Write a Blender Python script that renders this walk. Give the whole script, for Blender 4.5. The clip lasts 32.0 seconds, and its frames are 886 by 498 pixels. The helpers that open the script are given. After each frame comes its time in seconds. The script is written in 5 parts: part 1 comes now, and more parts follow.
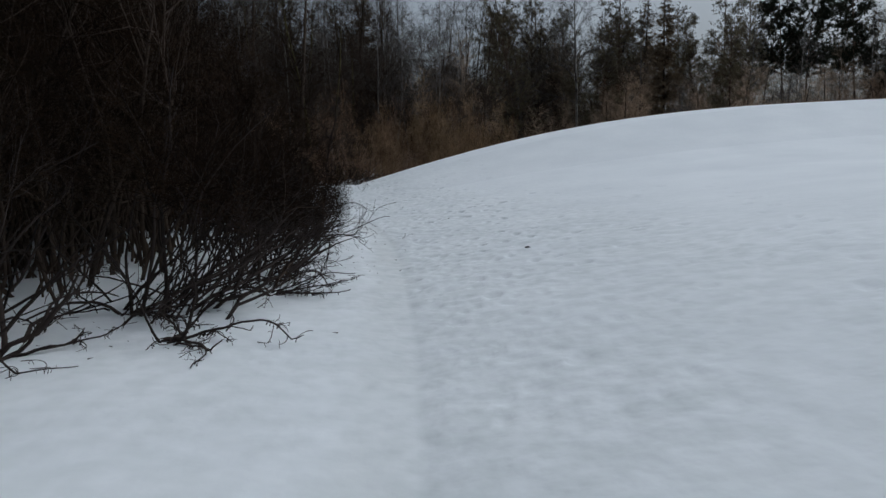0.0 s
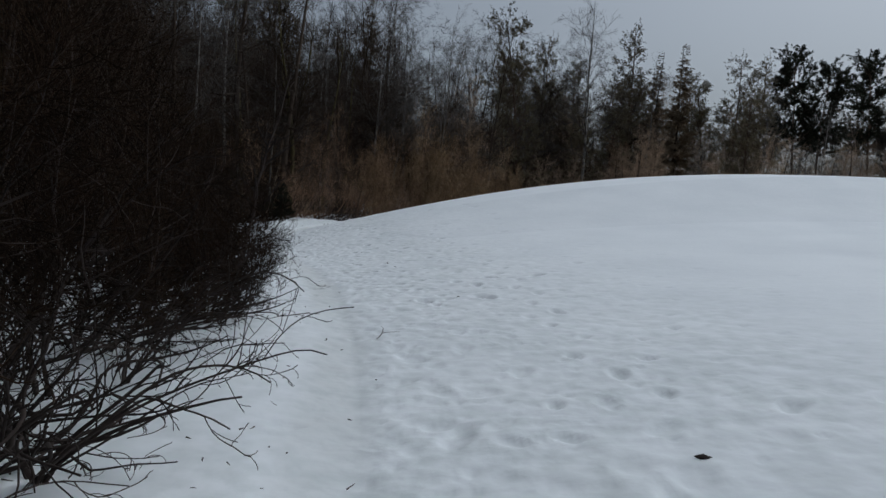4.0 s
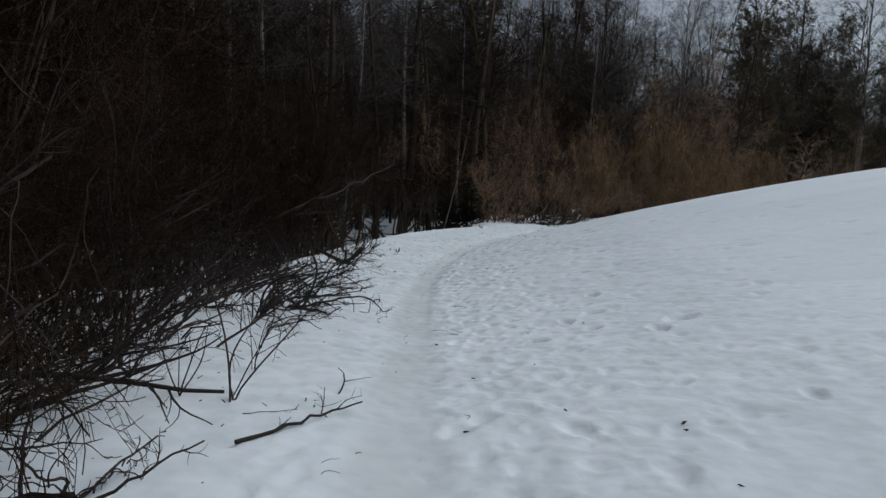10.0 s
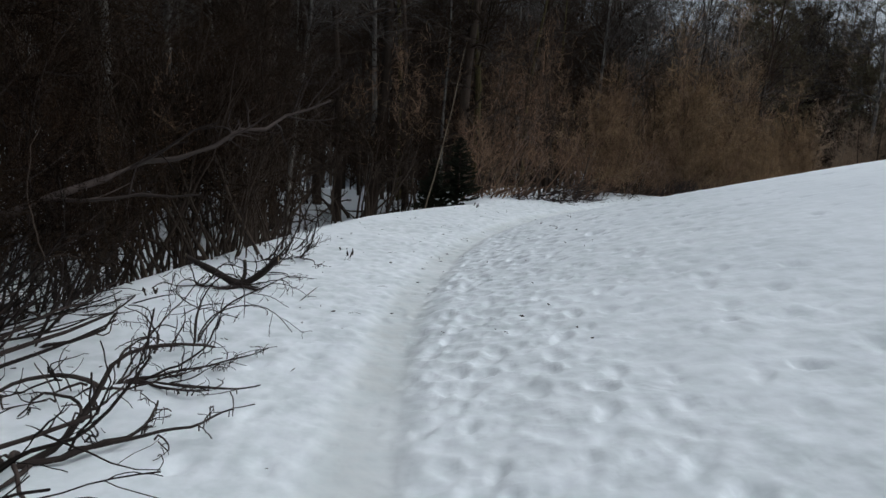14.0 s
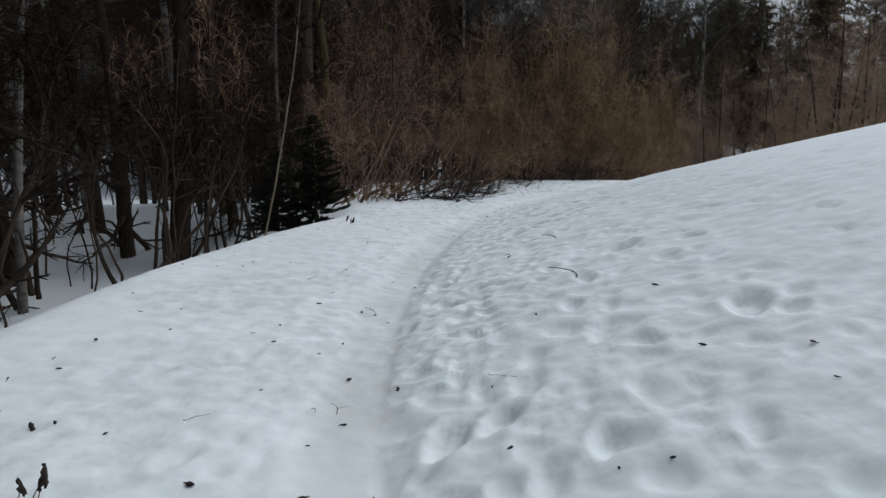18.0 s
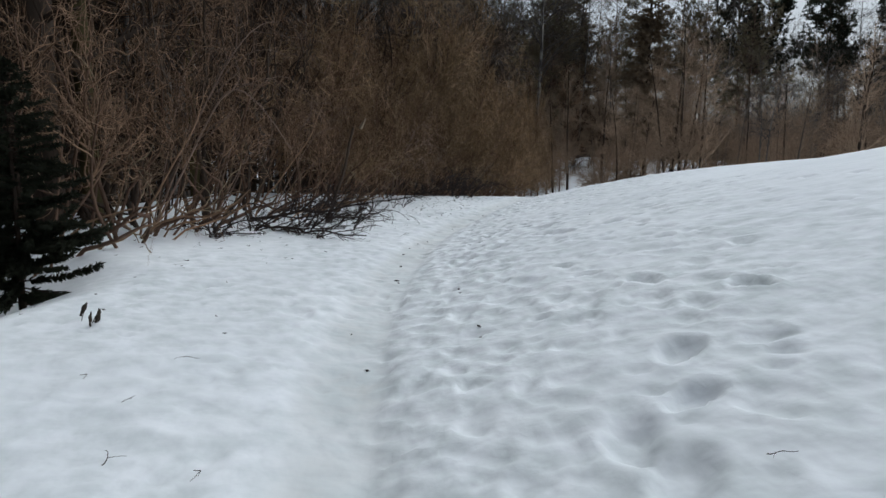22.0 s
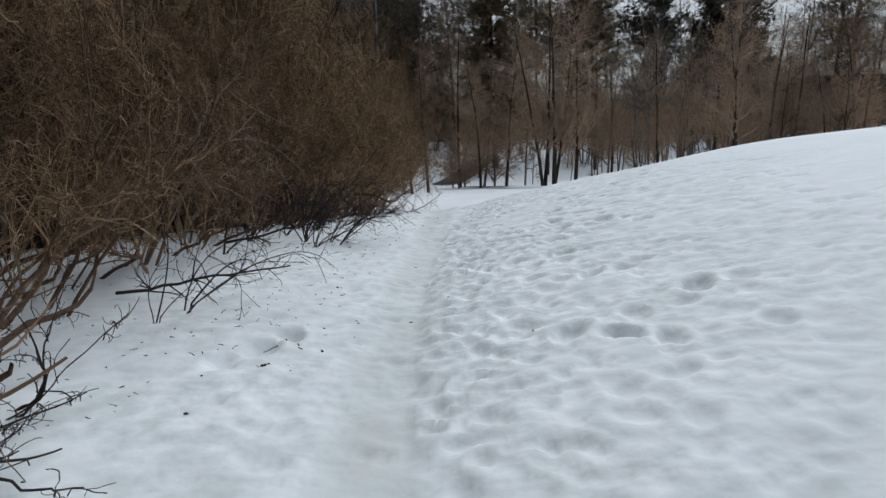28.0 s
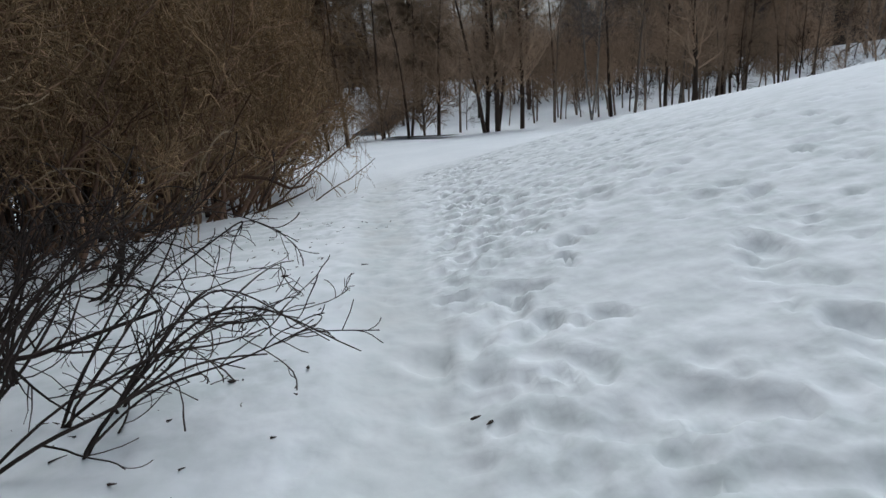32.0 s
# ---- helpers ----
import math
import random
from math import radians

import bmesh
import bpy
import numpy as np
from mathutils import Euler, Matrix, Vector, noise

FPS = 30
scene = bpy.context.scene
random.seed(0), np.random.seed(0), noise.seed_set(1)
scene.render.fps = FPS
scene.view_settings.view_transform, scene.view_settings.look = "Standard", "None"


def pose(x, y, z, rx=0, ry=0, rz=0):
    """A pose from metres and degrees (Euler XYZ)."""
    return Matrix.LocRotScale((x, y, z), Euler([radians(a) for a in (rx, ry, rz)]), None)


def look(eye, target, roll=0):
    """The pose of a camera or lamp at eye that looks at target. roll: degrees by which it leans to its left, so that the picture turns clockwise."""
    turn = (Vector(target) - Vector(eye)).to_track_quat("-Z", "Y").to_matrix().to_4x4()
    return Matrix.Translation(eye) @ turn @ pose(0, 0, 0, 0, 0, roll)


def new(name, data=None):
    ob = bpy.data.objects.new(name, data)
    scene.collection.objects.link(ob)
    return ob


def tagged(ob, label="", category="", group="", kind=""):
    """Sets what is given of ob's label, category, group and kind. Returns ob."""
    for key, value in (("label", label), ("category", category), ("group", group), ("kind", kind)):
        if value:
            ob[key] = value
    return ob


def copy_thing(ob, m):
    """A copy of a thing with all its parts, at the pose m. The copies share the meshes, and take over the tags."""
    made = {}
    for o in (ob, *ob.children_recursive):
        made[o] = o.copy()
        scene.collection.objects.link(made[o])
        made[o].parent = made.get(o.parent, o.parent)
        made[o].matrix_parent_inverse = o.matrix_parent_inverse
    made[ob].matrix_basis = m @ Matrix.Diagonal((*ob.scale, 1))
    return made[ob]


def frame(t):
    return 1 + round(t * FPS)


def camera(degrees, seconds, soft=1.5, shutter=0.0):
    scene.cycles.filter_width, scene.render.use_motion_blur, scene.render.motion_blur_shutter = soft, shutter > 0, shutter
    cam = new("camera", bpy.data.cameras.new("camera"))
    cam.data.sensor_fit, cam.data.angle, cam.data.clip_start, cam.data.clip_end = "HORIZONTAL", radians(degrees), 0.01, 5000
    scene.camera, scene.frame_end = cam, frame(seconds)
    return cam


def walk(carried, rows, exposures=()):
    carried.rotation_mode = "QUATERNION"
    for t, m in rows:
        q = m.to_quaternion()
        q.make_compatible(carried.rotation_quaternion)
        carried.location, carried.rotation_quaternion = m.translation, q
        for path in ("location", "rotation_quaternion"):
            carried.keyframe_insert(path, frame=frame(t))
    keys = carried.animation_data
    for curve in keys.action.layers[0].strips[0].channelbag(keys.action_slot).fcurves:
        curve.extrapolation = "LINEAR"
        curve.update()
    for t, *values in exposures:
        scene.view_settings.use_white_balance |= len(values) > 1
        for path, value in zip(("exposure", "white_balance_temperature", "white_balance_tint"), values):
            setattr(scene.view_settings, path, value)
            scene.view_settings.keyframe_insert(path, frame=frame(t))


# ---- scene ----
cam = camera(69.4, 32.0, 1.5)
PATH = [
    (0, (-0.05, -0.023, 1.35), (-0.065, 1.957, 1.066), -1.6),
    (0.5, (-0.129, 0.58, 1.338), (-0.028, 2.556, 1.043), 3.6),
    (1, (-0.147, 1.242, 1.334), (-0.019, 3.217, 1.048), -1.4),
    (1.5, (-0.192, 1.912, 1.307), (-0.096, 3.881, 0.97), 5.2),
    (2, (-0.196, 2.603, 1.308), (-0.073, 4.565, 0.937), -1.1),
    (2.5, (-0.245, 3.256, 1.294), (-0.141, 5.227, 0.971), 3.7),
    (3, (-0.241, 3.893, 1.288), (-0.109, 5.875, 1.061), 0.3),
    (3.5, (-0.278, 4.541, 1.293), (-0.191, 6.536, 1.187), 3.8),
    (5.5, (-0.568, 7.417, 1.207), (-0.738, 9.374, 0.83), 0.4),
    (6, (-0.621, 8.18, 1.181), (-0.668, 10.146, 0.815), 5.3),
    (6.5, (-0.637, 8.896, 1.182), (-0.849, 10.837, 0.752), -0.8),
    (7, (-0.721, 9.569, 1.216), (-1.019, 11.52, 0.891), 4.4),
    (7.5, (-0.774, 10.262, 1.178), (-0.966, 12.22, 0.821), -0.7),
    (8, (-0.881, 10.974, 1.171), (-1.068, 12.917, 0.739), 2.2),
    (8.5, (-1.003, 11.68, 1.183), (-1.41, 13.595, 0.778), -1.0),
    (9, (-1.222, 12.376, 1.225), (-1.785, 14.262, 0.867), 3.6),
    (9.5, (-1.371, 13.039, 1.246), (-1.885, 14.944, 0.917), 1.0),
    (10, (-1.517, 13.747, 1.289), (-2.129, 15.641, 1.087), 2.6),
    (10.5, (-1.659, 14.411, 1.306), (-2.17, 16.335, 1.112), 1.1),
    (11, (-1.853, 15.113, 1.281), (-2.457, 16.993, 0.964), -0.4),
    (11.5, (-2.098, 15.852, 1.259), (-2.602, 17.76, 0.934), -0.0),
    (12, (-2.35, 16.626, 1.274), (-2.892, 18.539, 1.06), -1.0),
    (12.5, (-2.637, 17.375, 1.241), (-3.199, 19.279, 0.992), 2.4),
    (13, (-2.898, 18.141, 1.226), (-3.46, 20.041, 0.954), -2.2),
    (13.5, (-3.205, 18.822, 1.194), (-3.726, 20.728, 0.886), 3.9),
    (15.5, (-4.231, 21.558, 1.018), (-4.803, 23.459, 0.779), -0.6),
    (16, (-4.503, 22.25, 0.996), (-4.871, 24.175, 0.596), -1.2),
    (16.5, (-4.758, 22.956, 1.001), (-5.1, 24.884, 0.59), -0.2),
    (17, (-5.005, 23.684, 0.997), (-5.144, 25.639, 0.6), -1.0),
    (17.5, (-5.183, 24.411, 0.998), (-5.355, 26.371, 0.642), -2.2),
    (18, (-5.384, 25.175, 0.985), (-5.438, 27.15, 0.674), -0.5),
    (18.5, (-5.526, 25.926, 0.941), (-5.605, 27.876, 0.505), -1.6),
    (19, (-5.679, 26.659, 0.857), (-5.63, 28.631, 0.53), 3.3),
    (19.5, (-5.758, 27.357, 0.854), (-5.667, 29.336, 0.583), -5.3),
    (20, (-5.879, 28.064, 0.875), (-5.683, 30.033, 0.588), 1.2),
    (20.5, (-5.899, 28.742, 0.894), (-5.542, 30.691, 0.626), -6.9),
    (21, (-5.931, 29.437, 0.914), (-5.476, 31.381, 0.808), -2.9),
    (21.5, (-5.937, 30.116, 0.937), (-5.498, 32.064, 0.837), -4.9),
    (22, (-5.929, 30.835, 0.945), (-5.443, 32.753, 0.654), 1.5),
    (22.5, (-5.879, 31.506, 0.97), (-5.527, 33.435, 0.576), -2.2),
    (23, (-5.831, 32.178, 1.039), (-5.483, 34.133, 0.797), -3.4),
    (23.5, (-5.751, 32.87, 1.079), (-5.228, 34.776, 0.778), -2.1),
    (24, (-5.634, 33.586, 1.133), (-4.999, 35.458, 0.831), -0.6),
    (24.5, (-5.504, 34.282, 1.131), (-4.695, 36.071, 0.75), -1.2),
    (25, (-5.32, 34.977, 1.151), (-4.541, 36.788, 0.813), -5.3),
    (25.5, (-5.151, 35.658, 1.193), (-4.287, 37.434, 0.882), -1.3),
    (26, (-4.931, 36.323, 1.198), (-4.047, 38.043, 0.686), -6.1),
    (26.5, (-4.725, 36.975, 1.199), (-3.744, 38.676, 0.819), -1.2),
    (28.5, (-3.756, 39.616, 1.042), (-2.808, 41.347, 0.715), -1.7),
    (29, (-3.481, 40.272, 1.025), (-2.421, 41.933, 0.684), -0.0),
    (29.5, (-3.182, 40.928, 1.041), (-2.192, 42.641, 0.75), -0.6),
    (30, (-2.869, 41.608, 1.04), (-1.767, 43.253, 0.761), 0.0),
    (30.5, (-2.531, 42.245, 1.055), (-1.501, 43.926, 0.719), -3.6),
    (31, (-2.195, 42.903, 1.069), (-1.047, 44.509, 0.747), -1.0),
    (31.5, (-1.826, 43.492, 1.038), (-0.769, 45.157, 0.705), -6.6),
    (32, (-1.47, 44.141, 0.986), (-0.344, 45.715, 0.482), -4.2),
]
walk(cam, [(t, look(eye, target, roll)) for t, eye, target, roll in PATH],
     exposures=[(0.0, -0.48, 5750, 5), (6.0, -0.55, 5750, 5), (9.0, -0.5, 5750, 5), (11.5, -0.28, 5800, 5), (13.0, -0.12, 5850, 5),
                (16.0, -0.15, 5850, 5), (19.0, -0.13, 5850, 5), (22.0, -0.03, 5850, 5), (26.0, 0.0, 5850, 5), (32.0, -0.1, 5800, 5)])

# ---- light: overcast winter sky ----
world = bpy.data.worlds.new("overcast_sky")
scene.world = world
world.use_nodes = True
wn, wl = world.node_tree.nodes, world.node_tree.links
sky = wn.new("ShaderNodeTexSky")
sky.sky_type, sky.sun_disc = "NISHITA", False
sky.sun_elevation, sky.sun_rotation = radians(58), radians(55)
sky.air_density, sky.dust_density, sky.ozone_density = 1.0, 6.0, 1.0
soften = wn.new("ShaderNodeHueSaturation")
soften.inputs["Saturation"].default_value = 0.4
wl.new(sky.outputs[0], soften.inputs["Color"])
wl.new(soften.outputs[0], wn["Background"].inputs["Color"])
wn["Background"].inputs["Strength"].default_value = 0.1
sun_data = bpy.data.lights.new("sun", "SUN")
sun_data.energy, sun_data.angle, sun_data.color = 0.5, radians(70), (1.0, 0.98, 0.95)
sun = new("sun", sun_data)
sun.rotation_euler = (radians(-19), radians(26), 0)

rng = np.random.default_rng(7)


# ---- materials ----
def material(name, base, dark, scale=(3.0, 40.0), rough=0.85, bump=0.3, stretch=(1, 1, 1), mix=0.5, per_object=0.0, per_piece=0.0, gloss=0.25):
    """A surface whose colour wanders between two tones at two scales, with a fine relief."""
    m = bpy.data.materials.new(name)
    m.use_nodes = True
    n, l = m.node_tree.nodes, m.node_tree.links
    b = n["Principled BSDF"]
    b.inputs["Roughness"].default_value = rough
    b.inputs["Specular IOR Level"].default_value = gloss
    tc, mp = n.new("ShaderNodeTexCoord"), n.new("ShaderNodeMapping")
    mp.inputs["Scale"].default_value = stretch
    l.new(tc.outputs["Object"], mp.inputs["Vector"])
    big, fine = n.new("ShaderNodeTexNoise"), n.new("ShaderNodeTexNoise")
    big.inputs["Scale"].default_value, fine.inputs["Scale"].default_value = scale
    big.inputs["Detail"].default_value, fine.inputs["Detail"].default_value = 3.0, 4.0
    for t in (big, fine):
        l.new(mp.outputs[0], t.inputs["Vector"])
    add = n.new("ShaderNodeMath")
    add.operation = "MULTIPLY_ADD"
    l.new(fine.outputs["Fac"], add.inputs[0])
    add.inputs[1].default_value = 0.5
    l.new(big.outputs["Fac"], add.inputs[2])
    ramp = n.new("ShaderNodeMapRange")
    ramp.inputs["From Min"].default_value, ramp.inputs["From Max"].default_value = 0.75 - mix * 0.5, 0.75 + mix * 0.5
    l.new(add.outputs[0], ramp.inputs["Value"])
    mixer = n.new("ShaderNodeMix")
    mixer.data_type = "RGBA"
    mixer.inputs["A"].default_value, mixer.inputs["B"].default_value = (*dark, 1), (*base, 1)
    l.new(ramp.outputs[0], mixer.inputs["Factor"])
    out = mixer.outputs["Result"]
    if per_object:
        info, hsv = n.new("ShaderNodeObjectInfo"), n.new("ShaderNodeHueSaturation")
        vary = n.new("ShaderNodeMapRange")
        vary.inputs["To Min"].default_value, vary.inputs["To Max"].default_value = 1 - per_object, 1 + per_object
        l.new(info.outputs["Random"], vary.inputs["Value"])
        l.new(vary.outputs[0], hsv.inputs["Value"])
        l.new(out, hsv.inputs["Color"])
        out = hsv.outputs[0]
    if per_piece:
        geo, tint, rng_v = n.new("ShaderNodeNewGeometry"), n.new("ShaderNodeHueSaturation"), n.new("ShaderNodeMapRange")
        rng_v.inputs["To Min"].default_value, rng_v.inputs["To Max"].default_value = 1 - per_piece, 1 + 1.6 * per_piece
        l.new(geo.outputs["Random Per Island"], rng_v.inputs["Value"])
        l.new(rng_v.outputs[0], tint.inputs["Value"])
        l.new(out, tint.inputs["Color"])
        out = tint.outputs[0]
    l.new(out, b.inputs["Base Color"])
    if bump:
        bp = n.new("ShaderNodeBump")
        bp.inputs["Strength"].default_value, bp.inputs["Distance"].default_value = bump, 0.02
        l.new(fine.outputs["Fac"], bp.inputs["Height"])
        l.new(bp.outputs[0], b.inputs["Normal"])
    return m


SNOW = material("snow", (0.865, 0.891, 0.912), (0.775, 0.805, 0.832), (0.5, 22.0), 0.75, 0.07)
# compacted, slightly soiled snow where people tread
sn, sl = SNOW.node_tree.nodes, SNOW.node_tree.links
soil, soiled = sn.new("ShaderNodeAttribute"), sn.new("ShaderNodeMix")
soil.attribute_name, soiled.data_type = "packed", "RGBA"
clean = sn["Principled BSDF"].inputs["Base Color"].links[0].from_socket
sl.new(clean, soiled.inputs["A"])
soiled.inputs["B"].default_value = (0.60, 0.615, 0.6, 1)
sl.new(soil.outputs["Fac"], soiled.inputs["Factor"])
# trodden snow: wet and icy patches between dry crumbs, with a crumbly relief
trod, patch, wet, wet_amount = sn.new("ShaderNodeAttribute"), sn.new("ShaderNodeTexNoise"), sn.new("ShaderNodeMix"), sn.new("ShaderNodeMapRange")
trod.attribute_name, wet.data_type = "trodden", "RGBA"
patch.inputs["Scale"].default_value, patch.inputs["Detail"].default_value, patch.inputs["Roughness"].default_value = 5.5, 4.0, 0.6
wet_amount.inputs["From Min"].default_value, wet_amount.inputs["From Max"].default_value = 0.40, 0.64
snow_place = sn["Mapping"].outputs[0]
sl.new(snow_place, patch.inputs["Vector"])
sl.new(patch.outputs["Fac"], wet_amount.inputs["Value"])
wet_here = sn.new("ShaderNodeMath")
wet_here.operation = "MULTIPLY"
sl.new(wet_amount.outputs[0], wet_here.inputs[0])
sl.new(trod.outputs["Fac"], wet_here.inputs[1])
sl.new(wet_here.outputs[0], wet.inputs["Factor"])
sl.new(soiled.outputs["Result"], wet.inputs["A"])
wet.inputs["B"].default_value = (0.61, 0.652, 0.655, 1)
sl.new(wet.outputs["Result"], sn["Principled BSDF"].inputs["Base Color"])
# thawed and refrozen crust: small lumps where people trod, faint ripples elsewhere
crumbs, crust, relief, crumb_bump = sn.new("ShaderNodeTexNoise"), sn.new("ShaderNodeTexNoise"), sn.new("ShaderNodeMath"), sn.new("ShaderNodeBump")
crumbs.inputs["Scale"].default_value, crumbs.inputs["Detail"].default_value, crumbs.inputs["Roughness"].default_value = 8.0, 1.6, 0.5
crust.inputs["Scale"].default_value, crust.inputs["Detail"].default_value, crust.inputs["Distortion"].default_value = 3.0, 2.0, 0.6
sl.new(snow_place, crumbs.inputs["Vector"])
sl.new(snow_place, crust.inputs["Vector"])
relief.operation = "MULTIPLY_ADD"
relief.inputs[1].default_value = 0.6
sl.new(crumbs.outputs["Fac"], relief.inputs[0])
sl.new(crust.outputs["Fac"], relief.inputs[2])
bump_amount = sn.new("ShaderNodeMapRange")
bump_amount.inputs["To Min"].default_value, bump_amount.inputs["To Max"].default_value = 0.08, 0.27
sl.new(trod.outputs["Fac"], bump_amount.inputs["Value"])
crumb_bump.inputs["Distance"].default_value = 0.09
sl.new(bump_amount.outputs[0], crumb_bump.inputs["Strength"])
sl.new(relief.outputs[0], crumb_bump.inputs["Height"])
sl.new(sn["Principled BSDF"].inputs["Normal"].links[0].from_socket, crumb_bump.inputs["Normal"])
sl.new(crumb_bump.outputs[0], sn["Principled BSDF"].inputs["Normal"])
BARK = material("grey_brown_bark", (0.09, 0.066, 0.05), (0.03, 0.023, 0.018), (2.0, 30.0), 0.95, 0.6, (1, 1, 0.2), per_object=0.25, gloss=0.08)
BIRCH = material("birch_bark", (0.29, 0.265, 0.23), (0.07, 0.06, 0.055), (1.6, 9.0), 0.8, 0.4, (1, 1, 1.6), 0.35, per_object=0.15)
PINE_BARK = material("pine_bark", (0.15, 0.095, 0.065), (0.06, 0.042, 0.034), (1.2, 14.0), 0.9, 0.6, (1, 1, 0.3), per_object=0.2)
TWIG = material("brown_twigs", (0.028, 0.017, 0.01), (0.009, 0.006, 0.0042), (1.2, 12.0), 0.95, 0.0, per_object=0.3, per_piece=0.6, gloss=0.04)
LIGHT_TWIG = material("light_brown_twigs", (0.30, 0.19, 0.118), (0.112, 0.072, 0.047), (1.2, 12.0), 0.95, 0.0, per_object=0.25, per_piece=0.5, gloss=0.08)
OLIVE_TWIG = material("olive_twigs", (0.31, 0.208, 0.114), (0.125, 0.085, 0.049), (1.2, 12.0), 0.95, 0.0, per_object=0.2, per_piece=0.5, gloss=0.08)
TREE_TWIG = material("tree_twigs", (0.066, 0.046, 0.032), (0.022, 0.016, 0.012), (1.2, 12.0), 0.95, 0.0, per_object=0.3, gloss=0.06)
DUSKY_TWIG = material("dusky_olive_twigs", (0.215, 0.137, 0.08), (0.09, 0.058, 0.036), (1.2, 12.0), 0.95, 0.0, per_object=0.2, per_piece=0.5, gloss=0.06)
MOSSY_BARK = material("lichen_covered_bark", (0.15, 0.125, 0.055), (0.06, 0.05, 0.028), (2.0, 24.0), 0.95, 0.6, (1, 1, 0.3), per_object=0.25, gloss=0.05)
HEDGE_BARK = material("reddish_brown_bark", (0.20, 0.125, 0.088), (0.075, 0.049, 0.036), (2.0, 30.0), 0.95, 0.5, (1, 1, 0.2), per_object=0.3, gloss=0.06)
HEDGE_LIMB = material("pale_reddish_branches", (0.36, 0.255, 0.195), (0.17, 0.118, 0.09), (2.0, 25.0), 0.9, 0.3, per_object=0.25, gloss=0.08)
PALE_TWIG = material("pale_olive_branches", (0.36, 0.27, 0.165), (0.19, 0.14, 0.09), (2.0, 25.0), 0.8, 0.2, per_object=0.25)
DARK_TWIG = material("dark_wet_twigs", (0.05, 0.038, 0.033), (0.02, 0.016, 0.014), (2.0, 20.0), 0.85, 0.0, per_object=0.3, per_piece=0.4, gloss=0.1)
GREY_TWIG = material("grey_twigs", (0.13, 0.11, 0.095), (0.06, 0.05, 0.045), (1.0, 10.0), 0.85, 0.0, per_object=0.25)
NEEDLES = material("conifer_needles", (0.07, 0.074, 0.048), (0.026, 0.03, 0.02), (0.8, 9.0), 0.85, 0.0, per_object=0.3, gloss=0.08)
# needles brown of their own, lifted further for distance haze
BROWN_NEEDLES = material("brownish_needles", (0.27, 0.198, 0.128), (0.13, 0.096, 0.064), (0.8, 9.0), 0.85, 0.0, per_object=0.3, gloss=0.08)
# far bark, twigs and needles paled to put distance haze into the colour
FAR_BARK = material("hazed_grey_bark", (0.26, 0.205, 0.16), (0.115, 0.091, 0.073), (1.2, 14.0), 0.95, 0.4, (1, 1, 0.3), per_object=0.3, gloss=0.05)
FAR_TWIG = material("hazed_grey_brown_twigs", (0.42, 0.302, 0.205), (0.22, 0.158, 0.11), (1.0, 10.0), 0.95, 0.0, per_object=0.3, gloss=0.05)
HAZED_NEEDLES = material("hazed_olive_brown_needles", (0.24, 0.2, 0.125), (0.115, 0.097, 0.064), (0.8, 9.0), 0.9, 0.0, per_object=0.25, gloss=0.05)
DEAD_LEAF = material("dead_leaves", (0.05, 0.034, 0.024), (0.02, 0.015, 0.012), (9.0, 60.0), 0.8, 0.2, per_object=0.3)
ROTTEN = material("rotten_wood", (0.03, 0.018, 0.012), (0.012, 0.008, 0.006), (4.0, 35.0), 0.95, 0.8, (1, 1, 0.3), gloss=0.05)
PALE_WOOD = material("split_pale_wood", (0.32, 0.25, 0.17), (0.2, 0.15, 0.1), (5.0, 40.0), 0.8, 0.4)
WHIP_BARK = material("pale_sapling_bark", (0.3, 0.235, 0.16), (0.15, 0.115, 0.08), (3.0, 30.0), 0.8, 0.4)
ASPHALT = material("wet_asphalt", (0.042, 0.042, 0.044), (0.025, 0.025, 0.027), (0.5, 30.0), 0.8, 0.3)
SHED = material("dark_boards", (0.07, 0.06, 0.055), (0.035, 0.03, 0.028), (0.6, 9.0), 0.85, 0.3)

# ---- lie of the land ----
PATH_Y = [-40, -3, 0, 4, 8, 12.4, 16, 19, 22, 25, 28, 31, 34, 37, 40, 42, 44.2, 48, 52, 60, 75, 100, 160]
PATH_X = [.6, 0, -.06, -.23, -.6, -1.18, -2.2, -3.25, -4.45, -5.4, -5.9, -5.96, -5.6, -4.75, -3.6, -2.7, -1.45, 1.2, 4.0, 8.5, 15, 24, 40]
LINE_Y = np.linspace(-40, 160, 801)
bell = np.exp(-np.linspace(-2.5, 2.5, 41) ** 2 / 2)
LINE_X = np.convolve(np.pad(np.interp(LINE_Y, PATH_Y, PATH_X), 20, mode="edge"), bell / bell.sum(), "valid")
LINE_TURN = np.gradient(LINE_X, LINE_Y)
KNOT_Y = [0, 6, 12, 17, 22, 27, 32, 37, 42, 47, 52, 58]
CREST = [0.020, -0.058, -0.119, -0.124, -0.417, -0.420, -0.278, -0.211, -0.260, -0.150, -0.430, -1.180]
SLOPE = [0.200, 0.167, 0.129, 0.122, 0.183, 0.282, 0.292, 0.262, 0.227, 0.251, 0.190, 0.080]
HILL = [14.559, 16.548, 18.739, 21.314, 24.069, 26.021, 26.106, 21.864, 16.298, 10.043, 7.020, 3.998]
SHOULDER = [3.014, 3.029, 3.039, 3.023, 2.947, 2.764, 2.449, 2.151, 2.695, 2.829, 2.988, 3.106]
FALL = [-0.049, -0.044, -0.025, -0.007, 0.008, -0.011, -0.034, -0.035, -0.015, -0.020, 0.010, 0.257]


def side(x, y):
    """Metres to the right of the trodden line."""
    return (x - np.interp(y, LINE_Y, LINE_X)) / np.sqrt(1 + np.interp(y, LINE_Y, LINE_TURN) ** 2)


